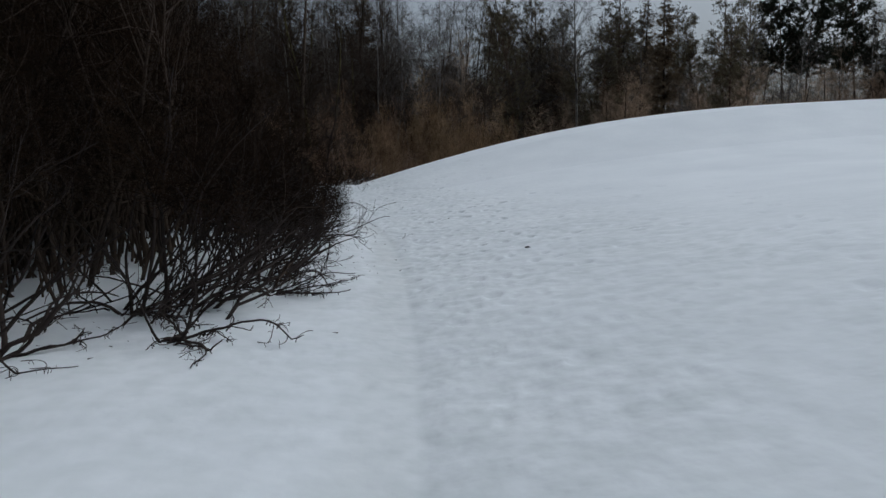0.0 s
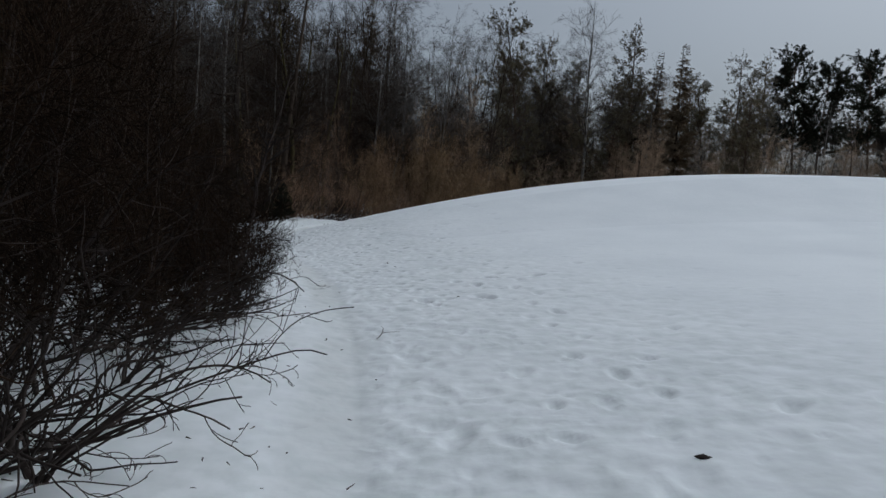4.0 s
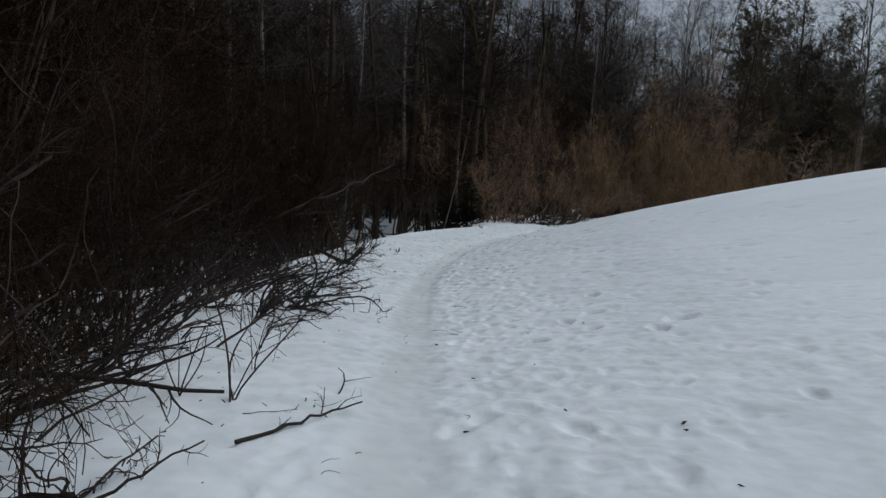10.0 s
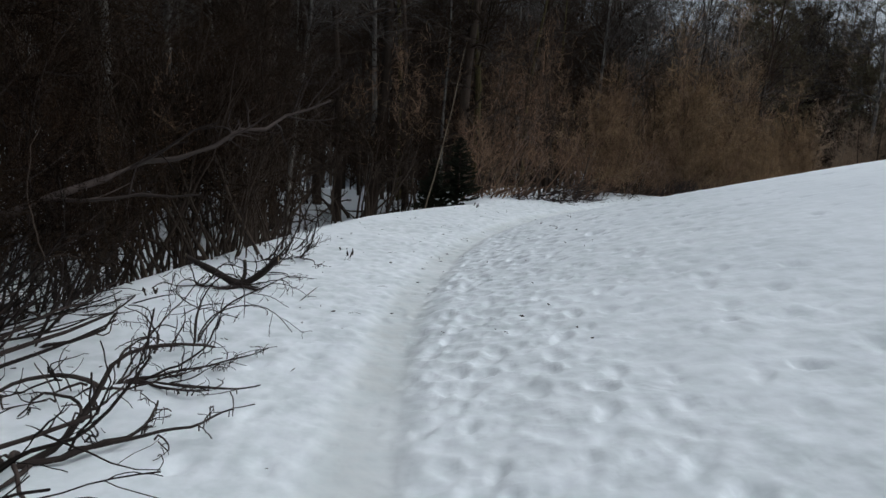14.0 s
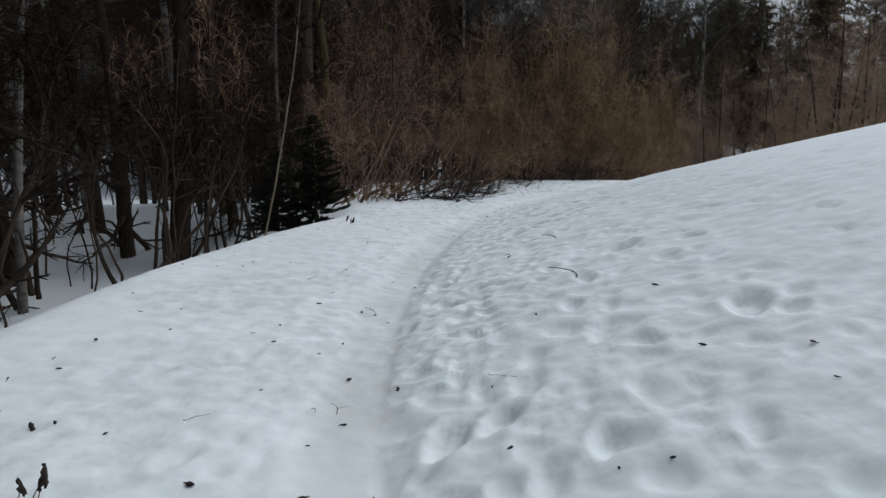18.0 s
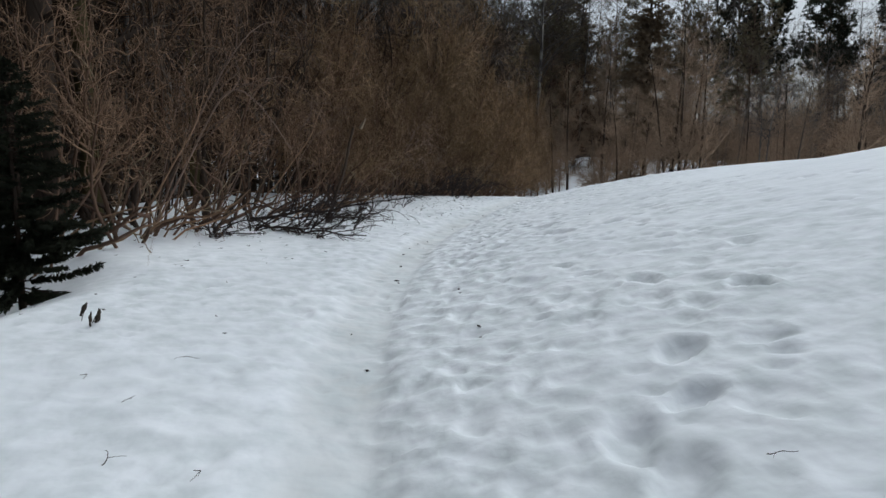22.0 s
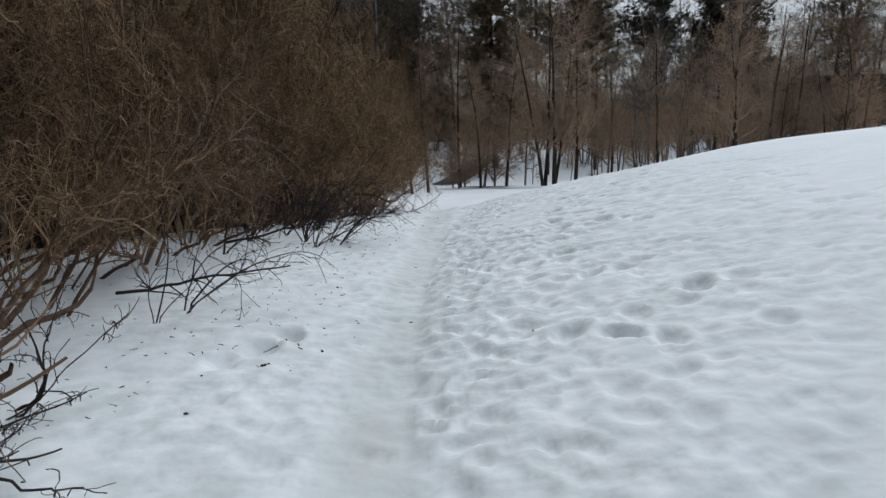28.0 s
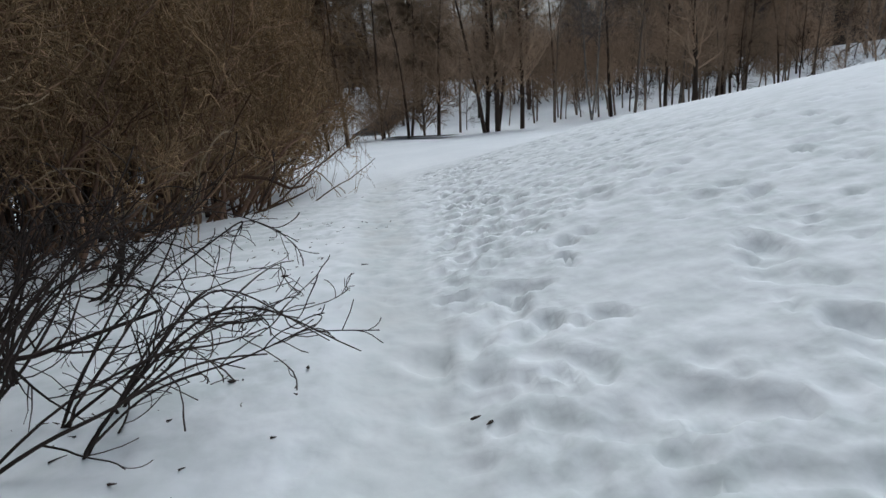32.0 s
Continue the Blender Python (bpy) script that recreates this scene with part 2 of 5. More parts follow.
def beside(y, d):
    """The x of a place d metres to the right of the trodden line at y."""
    return np.interp(y, LINE_Y, LINE_X) + d * np.sqrt(1 + np.interp(y, LINE_Y, LINE_TURN) ** 2)


def step(v, a, b):
    s = np.clip((v - a) / (b - a), 0, 1)
    return s * s * (3 - 2 * s)


def land(x, y):
    """The height of the smooth snow."""
    x, y = np.asarray(x, float), np.asarray(y, float)
    d = side(x, y)
    k, wide, shoulder, fall = (np.interp(y, KNOT_Y, v) for v in (SLOPE, HILL, SHOULDER, FALL))
    shoulder = shoulder + 5 * (1 - step(y, 16, 23)) + 3.5 * step(y, 36.5, 41)
    k = k * (1 - 0.85 * step(y, 55, 75))
    z = np.interp(y, KNOT_Y, CREST) - 1.4 * step(y, 57, 90) + 3.7 * step(np.hypot(x + 1.5, y - 44), 44, 80) * step(y, 46, 60)
    right, left = np.maximum(d, 0), np.maximum(-d, 0)
    z = z + k * right / (1 + (right / wide) ** 2) - fall * (1 - 0.9 * step(y, 52, 62)) * 6 * (1 - np.exp(-left / 6))
    past = np.maximum(left - shoulder, 0)
    return z - 1.7 * past ** 2 / (past ** 2 + 4) + 0.8 * step(left, 6.5, 13) * step(y, 14, 22)


def lattice(x, y, size, seed):
    """Smooth noise, -1 to 1, with lumps about size across."""
    u, v = x / size, y / size
    i, j = np.floor(u).astype(int), np.floor(v).astype(int)
    a, b = u - i, v - j
    a, b = a * a * (3 - 2 * a), b * b * (3 - 2 * b)
    table = np.random.default_rng(seed).uniform(-1, 1, (64, 64))
    g = lambda p, q: table[p % 64, q % 64]
    return (g(i, j) * (1 - a) + g(i + 1, j) * a) * (1 - b) + (g(i, j + 1) * (1 - a) + g(i + 1, j + 1) * a) * b


# ---- ground: one sheet of snow ----
def spread(start, stop, count, power):
    return start + (stop - start) * np.linspace(0, 1, count) ** power


rows_y = np.concatenate([-spread(2, 300, 25, 3)[::-1], np.arange(-1.95, 8, 0.05), np.arange(8, 54, 0.03), np.arange(54, 58, 0.1), spread(58, 400, 80, 2.2)])
cols_d = np.concatenate([-spread(4.6, 300, 60, 2.6)[::-1], np.arange(-4.5, -2.45, 0.1), np.arange(-2.4, -0.9, 0.05), np.arange(-0.9, 2.4, 0.03), np.arange(2.4, 4.5, 0.05),
                         np.arange(4.5, 7, 0.09), spread(7, 300, 70, 2.4)])
GY, GD = np.meshgrid(rows_y, cols_d, indexing="ij")
GX = beside(GY, GD)
GZ = land(GX, GY)
near = step(GY, -6, 0) * (1 - step(GY, 52, 60))
trodden = np.exp(-np.maximum(np.abs(GD - 0.6) - 2.2, 0) ** 2 / 0.9) * near
strength = np.interp(GY, [0, 8, 14, 20, 30, 50], [0.45, 0.7, 0.75, 0.85, 1.0, 1.15])
wander = 0.05 * lattice(GX, GY, 1.1, 8)
calm = near * (0.35 + 0.65 * np.exp(-np.maximum(GD - 2.5, 0) ** 2 / 6))
GZ += 0.011 * lattice(GX, GY, 1.9, 1) * calm + 0.004 * lattice(GX, GY, 0.7, 2) * calm
GZ += 0.003 * lattice(GX, GY, 0.21, 9) * calm
GZ += trodden * strength * (0.008 * lattice(GX + wander, GY, 0.29, 3) + 0.007 * lattice(GX, GY + wander, 0.15, 4) + 0.005 * lattice(GX - wander, GY, 0.085, 15))
trench = GD + 0.17 + 0.4 * step(GY, 45, 52) + 0.07 * lattice(GX, GY, 4.0, 5) + 0.03 * lattice(GX, GY, 0.8, 6)
inside = np.exp(-(trench / 0.23) ** 4)
GZ -= near * np.interp(GY, [0, 10, 18, 24, 50], [0.006, 0.01, 0.02, 0.03, 0.03]) * inside
GZ += near * 0.012 * np.exp(-((trench - 0.40) / 0.13) ** 2) * strength * (0.6 + 0.6 * lattice(GX, GY, 0.45, 7))


DENT, RIM = np.zeros_like(GZ), np.zeros_like(GZ)


def tread(x, y, turn, length, width, depth):
    """Presses one footprint into the snow."""
    i0, i1 = np.searchsorted(rows_y, (y - 0.36, y + 0.36))
    d = float(side(x, y))
    j0, j1 = np.searchsorted(cols_d, (d - 0.36, d + 0.36))
    dx, dy = GX[i0:i1, j0:j1] - x, GY[i0:i1, j0:j1] - y
    u, v = dx * math.sin(turn) + dy * math.cos(turn), dx * math.cos(turn) - dy * math.sin(turn)
    q = np.sqrt((u / length) ** 2 + (v / (width * (1 + 0.25 * u / length))) ** 2) + 0.12 * np.sin(9 * dx / length + 40 * y) * np.sin(7 * dy / length)
    DENT[i0:i1, j0:j1] = np.maximum(DENT[i0:i1, j0:j1], depth * (1 - step(q, 0.5, 1.25)))
    RIM[i0:i1, j0:j1] = np.maximum(RIM[i0:i1, j0:j1], 0.2 * depth * np.exp(-((q - 1.4) / 0.3) ** 2))


for _ in range(5600):
    fy = 2.5 + 51.5 * rng.random() ** 0.8
    thick = np.interp(fy, [0, 8, 12, 20, 54], [0.6, 0.65, 0.7, 0.95, 1.0])
    if rng.random() > thick:
        continue
    fd = rng.gamma(1.4, 0.62) + 0.05 if rng.random() < 0.8 else rng.uniform(-1.7, 6.5)
    if fd > 6.6 or 45.3 < fy < 47.0 and 0.45 < fd < 1.35:
        continue
    small = rng.random() < 0.87
    long, sunk = (rng.uniform(0.04, 0.09), rng.uniform(0.008, 0.02)) if small else (rng.uniform(0.09, 0.14), rng.uniform(0.014, 0.034))
    tread(float(beside(fy, fd)), fy, rng.normal(0, 0.7), long, long * rng.uniform(0.5, 0.8), sunk * (0.35 + 0.65 * thick) * np.interp(fy, [40, 46], [1.0, 1.7]))
for _ in range(2600):
    fy, fd = rng.uniform(10, 53), rng.uniform(-2.6, -0.25)
    if rng.random() < np.interp(fy, [10, 16, 24, 40, 53], [0.2, 0.7, 1.0, 0.8, 0.6]):
        long = rng.uniform(0.045, 0.09)
        tread(float(beside(fy, fd)), fy, rng.normal(0, 0.8), long, long * rng.uniform(0.5, 0.8), rng.uniform(0.005, 0.016))
for _ in range(620):
    fy, fd = rng.uniform(14, 54), rng.normal(0.42, 0.2)
    if rng.random() < np.interp(fy, [14, 22, 34, 44, 54], [0.25, 0.6, 0.6, 1.0, 1.0]):
        tread(float(beside(fy, fd)), fy, rng.normal(0, 0.45), rng.uniform(0.06, 0.115), rng.uniform(0.04, 0.06), rng.uniform(0.014, 0.036) * np.interp(fy, [40, 46], [1.0, 2.2]))
for d0, d1, y0, y1 in [(1.6, 4.2, 9, 24), (2.4, 3.6, 18, 40), (0.9, 5.5, 30, 50), (4.5, 1.8, 34, 54), (3.0, 7, 4, 14), (-0.9, -1.1, 22, 33), (1.2, 1.3, 13, 31)]:
    steps = int((y1 - y0) / 0.62)
    for s in range(steps):
        f = s / steps
        fy, fd = y0 + (y1 - y0) * f, d0 + (d1 - d0) * f + (0.1 if s % 2 else -0.1)
        tread(float(beside(fy, fd)), fy + rng.normal(0, 0.05), rng.normal(0.1, 0.25), rng.uniform(0.1, 0.14), 0.06, rng.uniform(0.016, 0.036))
PRINTS = [(-0.43, 13.21, 1.2), (0.31, 13.31, 1.5), (0.27, 14.34, 1), (-2.08, 14.55, 1.2), (0.0, 14.64, 0.9), (0.52, 14.91, 1.1), (1.22, 14.92, 1.1), (-2.47, 19.56, 1), (-1.37, 20.02, 1.1), (-1.99, 20.11, 1), (-1.17, 20.45, 1.4), (-2.28, 20.49, 0.9), (-2.07, 20.9, 1.2), (-2.15, 21.97, 1), (-2.9, 22.16, 1), (-4.8, 27.54, 0.9), (-5.45, 27.88, 1.2), (-5.21, 27.95, 1), (-3.87, 28.49, 1.3), (-5.5, 30.07, 1.1), (-5.28, 30.26, 1.2), (-4.08, 30.35, 1.2), (-5.56, 30.71, 1.1), (-4.77, 32.4, 1.3)]
PRINTS_B = [(-4.77, 32.69, 1.2), (-4.45, 32.82, 0.9), (-4.24, 33.22, 1.1), (-3.48, 33.71, 1), (-3.73, 34.35, 1), (-2.66, 36.81, 1.4), (-4.14, 36.91, 1.2), (-3.12, 37.04, 1.6), (-3.78, 37.14, 0.7), (-3.22, 37.2, 1.6), (-3.67, 37.38, 1), (-3.47, 37.58, 1.2), (-3.83, 37.63, 1.2), (-2.88, 37.98, 1.2), (-2.85, 38.03, 1.8), (-3.7, 38.09, 1.1), (-3.34, 38.22, 1), (-3.18, 38.45, 0.9), (-2.9, 38.49, 0.8), (-3.48, 38.5, 1), (-3.26, 38.7, 1), (-2.75, 38.9, 0.8), (-2.95, 38.93, 1), (-3.38, 38.98, 0.8)]
PRINTS_C = [(-3.44, 39.11, 0.9), (-1.47, 41.17, 1), (-1.52, 41.45, 1.1), (-0.75, 41.62, 1.3), (-1.64, 41.78, 1.3), (-1.93, 42.62, 0.9), (-0.71, 42.63, 1.1), (-3.4, 42.97, 1.1), (-3.15, 43.1, 1.4), (-2.88, 43.28, 1.1), (0.04, 43.97, 1.1), (0.79, 44.13, 1.4), (0.47, 44.39, 1.1), (-0.67, 44.44, 1.1), (-0.55, 44.7, 1.4), (0.24, 44.9, 0.7), (0.76, 44.92, 1), (0.18, 45.08, 1.5), (0.17, 45.53, 0.8), (1.32, 45.56, 1.1)]
EARLY_PRINTS = [(1.71, 8.72, 1), (2.26, 8.72, 0.9), (2.48, 8.18, 0.9), (2.86, 7.86, 1), (1.31, 9.98, 0.8), (0.43, 8.52, 0.8), (0.52, 7.65, 0.9), (0.27, 6.62, 1), (1.36, 6.49, 0.9), (0.93, 7.13, 0.8), (-0.45, 7.2, 0.8), (0.72, 7.77, 0.8), (1.2, 7.17, 0.8), (0.46, 9.06, 0.7), (-0.13, 8.78, 0.8), (1.91, 11.06, 0.7), (1.15, 9.13, 0.8), (1.11, 7.55, 0.7), (0.1, 6.95, 0.8), (0.54, 6.51, 0.8), (-0.07, 7.53, 0.8), (-0.34, 6.7, 0.7)]
for x, y, big in EARLY_PRINTS:
    tread(x, y, rng.normal(0.2, 0.8), 0.12 * big, 0.07 * big, rng.uniform(0.02, 0.034))
for x, y, big in PRINTS + PRINTS_B + PRINTS_C:
    tread(x, y, rng.normal(0.3, 0.5), 0.13 * big, 0.075 * big, rng.uniform(0.045, 0.075))
GZ += RIM - DENT

count_r, count_c = GX.shape
corner = (np.arange(count_r - 1)[:, None] * count_c + np.arange(count_c - 1)).ravel()


def raw_mesh(name, verts, faces, mat, smooth=False):
    """A mesh from vertex and face arrays (all faces with the same number of corners)."""
    me = bpy.data.meshes.new(name)
    sides = faces.shape[1]
    me.vertices.add(len(verts))
    me.vertices.foreach_set("co", np.ascontiguousarray(verts, np.float32).ravel())
    me.loops.add(faces.size)
    me.loops.foreach_set("vertex_index", np.ascontiguousarray(faces, np.int32).ravel())
    me.polygons.add(len(faces))
    me.polygons.foreach_set("loop_start", np.arange(0, faces.size, sides, dtype=np.int32))
    me.polygons.foreach_set("loop_total", np.full(len(faces), sides, np.int32))
    me.polygons.foreach_set("use_smooth", np.full(len(faces), smooth))
    me.update(calc_edges=True)
    me.materials.append(mat)
    return me


snow_faces = np.stack([corner, corner + 1, corner + count_c + 1, corner + count_c], 1)
slant = np.repeat(np.interp(rows_y[:-1], LINE_Y, LINE_TURN) > 0, count_c - 1)
snow_faces[slant] = np.roll(snow_faces[slant], -1, axis=1)
ground = new("ground", raw_mesh("ground", np.stack([GX, GY, GZ], -1).reshape(-1, 3), snow_faces, SNOW, True))
packed = inside * near * np.interp(GY, [0, 8, 14, 24, 36, 50], [0.25, 0.35, 0.6, 0.85, 0.8, 0.75]) * (0.75 + 0.35 * lattice(GX, GY, 0.5, 12))
packed += 0.18 * trodden * strength * (0.5 + 0.5 * lattice(GX, GY, 0.22, 13))
ground.data.attributes.new("packed", "FLOAT", "POINT").data.foreach_set("value", np.clip(packed, 0, 1).astype(np.float32).ravel())
trod_amount = (0.35 * np.exp(-np.maximum(np.abs(GD - 0.8) - 3, 0) ** 2 / 4) * near + 0.65 * trodden) * strength * (0.7 + 0.3 * lattice(GX, GY, 0.9, 14))
ground.data.attributes.new("trodden", "FLOAT", "POINT").data.foreach_set("value", np.clip(trod_amount, 0, 1).astype(np.float32).ravel())
tagged(ground, "trodden white snow over a hillside with a narrow packed footpath", "snow", kind="structure")


def rest(x, y):
    """The height of the finished snow at a place."""
    i = int(np.clip(np.searchsorted(rows_y, y), 1, count_r - 1))
    j = int(np.clip(np.searchsorted(cols_d, float(side(x, y))), 1, count_c - 1))
    return float(min(GZ[i, j], GZ[i - 1, j], GZ[i, j - 1], GZ[i - 1, j - 1]))


# ---- branches ----
def unit(v):
    return v / np.maximum(np.linalg.norm(v, axis=-1, keepdims=True), 1e-9)


def grow(base, way, length, radius, points, wobble=0.15, lift=0.0, tip=0.35, rnd=rng, bend=0.0):
    """Bent shoots: arrays of points and radii. lift bends them up (or, below nought, down)."""
    way = unit(way)
    out = [base]
    axis = unit(rnd.normal(0, 1, way.shape)) if bend else None
    for _ in range(points - 1):
        if bend:
            way = way + bend * np.cross(axis, way)
        way = unit(way + rnd.normal(0, wobble, way.shape) + np.array([0, 0, lift]) / points)
        out.append(out[-1] + way * (length / (points - 1))[:, None])
    fade = np.linspace(1, tip, points)
    return np.stack(out, 1), radius[:, None] * fade


def sprout(shoots, count, low, high, lean, length, thin, rnd=rng, by_size=True):
    """Where side shoots leave their parents: base, way, length and radius."""
    pts, rad = shoots
    size = np.linalg.norm(pts[:, -1] - pts[:, 0], axis=1)
    chance = size / size.sum() if by_size else None
    who = rnd.choice(len(pts), count, p=chance)
    at = rnd.uniform(low, high, count)
    f = at * (pts.shape[1] - 1)
    i = np.minimum(f.astype(int), pts.shape[1] - 2)
    base = pts[who, i] + (pts[who, i + 1] - pts[who, i]) * (f - i)[:, None]
    along = unit(pts[who, i + 1] - pts[who, i])
    across = unit(np.cross(along, rnd.normal(0, 1, (count, 3))))
    angle = np.radians(rnd.normal(lean, lean * 0.25, count))[:, None]
    return (base, along * np.cos(angle) + across * np.sin(angle),
            size[who] * length * rnd.uniform(0.6, 1.3, count) * (1.15 - 0.6 * at), rad[who, i] * thin)


def tubes(shoots, around=3):
    """Tubes round the shoots, as vertices and quads."""
    pts, rad = shoots
    m, n = rad.shape
    along = unit(np.gradient(pts, axis=1))
    u = unit(np.cross(along, np.array([0.31, 0.87, 0.38])))
    v = np.cross(along, u)
    a = np.linspace(0, 2 * math.pi, around, endpoint=False)
    ring = pts[:, :, None] + rad[:, :, None, None] * (np.cos(a)[:, None] * u[:, :, None] + np.sin(a)[:, None] * v[:, :, None])
    index = np.arange(m * n * around).reshape(m, n, around)
    after = np.roll(index, -1, 2)
    faces = np.stack([index[:, :-1], after[:, :-1], after[:, 1:], index[:, 1:]], -1).reshape(-1, 4)
    return ring.reshape(-1, 3), faces


def joined(*pieces):
    verts, faces, start = [], [], 0
    for v, f in pieces:
        verts.append(v)
        faces.append(f + start)
        start += len(v)
    return np.concatenate(verts), np.concatenate(faces)


def part(name, geometry, mat, parent, label="", smooth=True, kind=""):
    ob = new(name, raw_mesh(name, *geometry, mat, smooth))
    ob.parent = parent
    return tagged(ob, label, kind=kind)


def some(shoots, pick):
    return shoots[0][pick], shoots[1][pick]


def thing(name, label, category, group="", kind=""):
    return tagged(new(name), label, category, group, kind)


def flat_ways(count, low, high, rnd):
    """Random ways, tilted low to high degrees above the level."""
    turn, tilt = rnd.uniform(0, 2 * math.pi, count), np.radians(rnd.uniform(low, high, count))
    return np.stack([np.cos(turn) * np.cos(tilt), np.sin(turn) * np.cos(tilt), np.sin(tilt)], 1)


def make_bush(seed, stems, height, lift, label, low=20, high=80, twig_mat=None, stem_mat=None, fine=2600, foot=0.5, toward=0.0,
              singles=8, thick=(0.012, 0.028), limbs=8, twigs=42, clear=0.15, curl=1.0, bough_mat=None, skirt=0.5, reach=1.6, bold=0.0022, crooked=0, crooked_mat=None):
    """A leafless bush: single main stems and a mass of twigs. toward leans it along its own x."""
    r = np.random.default_rng(seed)
    bush = thing("bush", label, "bush", "thicket along the footpath")
    base = np.stack([r.normal(0, foot, stems), r.normal(0, foot, stems), np.full(stems, -0.2)], 1)
    way = flat_ways(stems, low, high, r) + [toward, 0, 0]
    rad = np.sort(r.uniform(*thick, stems))[::-1]
    main = grow(base, way, height * r.uniform(0.6, 1.15, stems), rad, 10, 0.16 * curl, lift, 0.3, r)
    main[0][:, 2:, 2] = np.maximum(main[0][:, 2:, 2], 0.1 + 0.05 * np.arange(8))
    boughs = grow(*sprout(main, stems * limbs, clear, 0.97, 44, 0.42, 0.6, r), 8, 0.24 * curl, lift * 0.4, 0.35, r)
    boughs = some(boughs, boughs[0][..., 2].min(1) > skirt * 0.7)
    sprays = grow(*sprout(boughs, stems * twigs, 0.1, 1.0, 48, 0.5, 0.62, r), 6, 0.27 * curl, 0.1, 0.4, r)
    sprays = (sprays[0], np.maximum(sprays[1], bold))
    sprays = some(sprays, sprays[0][..., 2].min(1) > skirt * r.uniform(0.75, 1.3, len(sprays[0])))
    hair = grow(*sprout(sprays, fine, 0.1, 1.0, 44, 0.75, 0.75, r), 4, 0.28 * curl, 0.12, 0.5, r)
    hair = (hair[0], np.maximum(hair[1], 0.78 * bold))
    hair = some(hair, hair[0][..., 2].min(1) > skirt * r.uniform(0.75, 1.3, len(hair[0])))

    def held(geometry):
        """Draws in whatever would stretch beyond the bush's reach."""
        far = np.hypot(geometry[0][:, 0], geometry[0][:, 1])
        turn = np.arctan2(geometry[0][:, 1], geometry[0][:, 0])
        ragged = reach * (1 + 0.16 * np.sin(3 * turn + seed) + 0.12 * np.sin(7 * turn - 2.1 * seed) + 0.12 * np.sin(3.3 * geometry[0][:, 2] + 1.7 * seed))
        geometry[0][:, :2] *= ((1 + (far / ragged) ** 3) ** (-1 / 3))[:, None]
        return geometry

    for n in range(singles):
        part("stem", held(tubes(some(main, [n]), 6)), stem_mat, bush)
    sprays_too = []
    bent = grow(*sprout(main, max(crooked, 1), 0.3, 0.85, 55, 0.5, 0.75, r), 14, 0.22, 0.0, 0.35, r)
    bent_forks = grow(*sprout(bent, 4 * max(crooked, 1), 0.25, 0.95, 45, 0.45, 0.6, r), 9, 0.22, 0.1, 0.4, r)
    for n in range(crooked):
        part("crooked_branch", held(tubes((bent[0][[n]], np.clip(bent[1][[n]], 0.0035, 0.007)), 6)), crooked_mat, bush, "pale crooked branch")
    if crooked:
        sprays_too = [tubes((bent_forks[0], np.maximum(bent_forks[1], 0.003)), 3)]
    rest_of = [tubes(boughs, 4)] + ([tubes(some(main, slice(singles, None)), 4)] if stems > singles else [])
    part("branch_mass", held(joined(*rest_of)), bough_mat or stem_mat, bush, kind="stuff")
    part("twig_mass", held(joined(tubes(sprays, 3), tubes(hair, 3), *sprays_too)), twig_mat, bush, "dense fine bare twigs", kind="stuff")
    return bush


def make_spreader(seed, stems, length, label, low=10, high=55, lift=-0.25, forks=5, tips=13, toward=0.7, radius=0.015):
    """Crooked bare shoots that leave the snow at one foot, spread low and droop."""
    r = np.random.default_rng(seed)
    bush = thing("low_bush", label, "bush", "low bushes along the footpath")
    base = r.normal(0, 0.05, (stems, 3)) * [1, 1, 0] - [0, 0, 0.04]
    main = grow(base, flat_ways(stems, low, high, r) + [toward, 0, 0.15], length * r.uniform(0.65, 1.15, stems), radius * r.uniform(0.5, 1.1, stems), 16, 0.16, lift, 0.3, r, 0.11)
    arms = grow(*sprout(main, stems * forks, 0.12, 0.95, 42, 0.38, 0.62, r), 11, 0.17, 0.2, 0.4, r, 0.2)
    shoots = grow(*sprout(arms, stems * tips, 0.1, 1.0, 44, 0.55, 0.7, r), 8, 0.17, 0.15, 0.5, r, 0.28)
    for s in (main, arms, shoots):
        s[0][..., 2] = np.where(s[0][..., 2] < 0.012, 0.012 - 0.25 * (s[0][..., 2] - 0.012), s[0][..., 2])
        s[0][:, 0, 2] -= 0.03
    for n in range(stems):
        part("stem", tubes((main[0][[n]], np.maximum(main[1][[n]], 0.003)), 6), DARK_TWIG, bush)
    part("shoot_tangle", joined(tubes((arms[0], np.maximum(arms[1], 0.0026)), 4), tubes((shoots[0], np.maximum(shoots[1], 0.0019)), 3)), DARK_TWIG, bush, kind="stuff")
    return bush


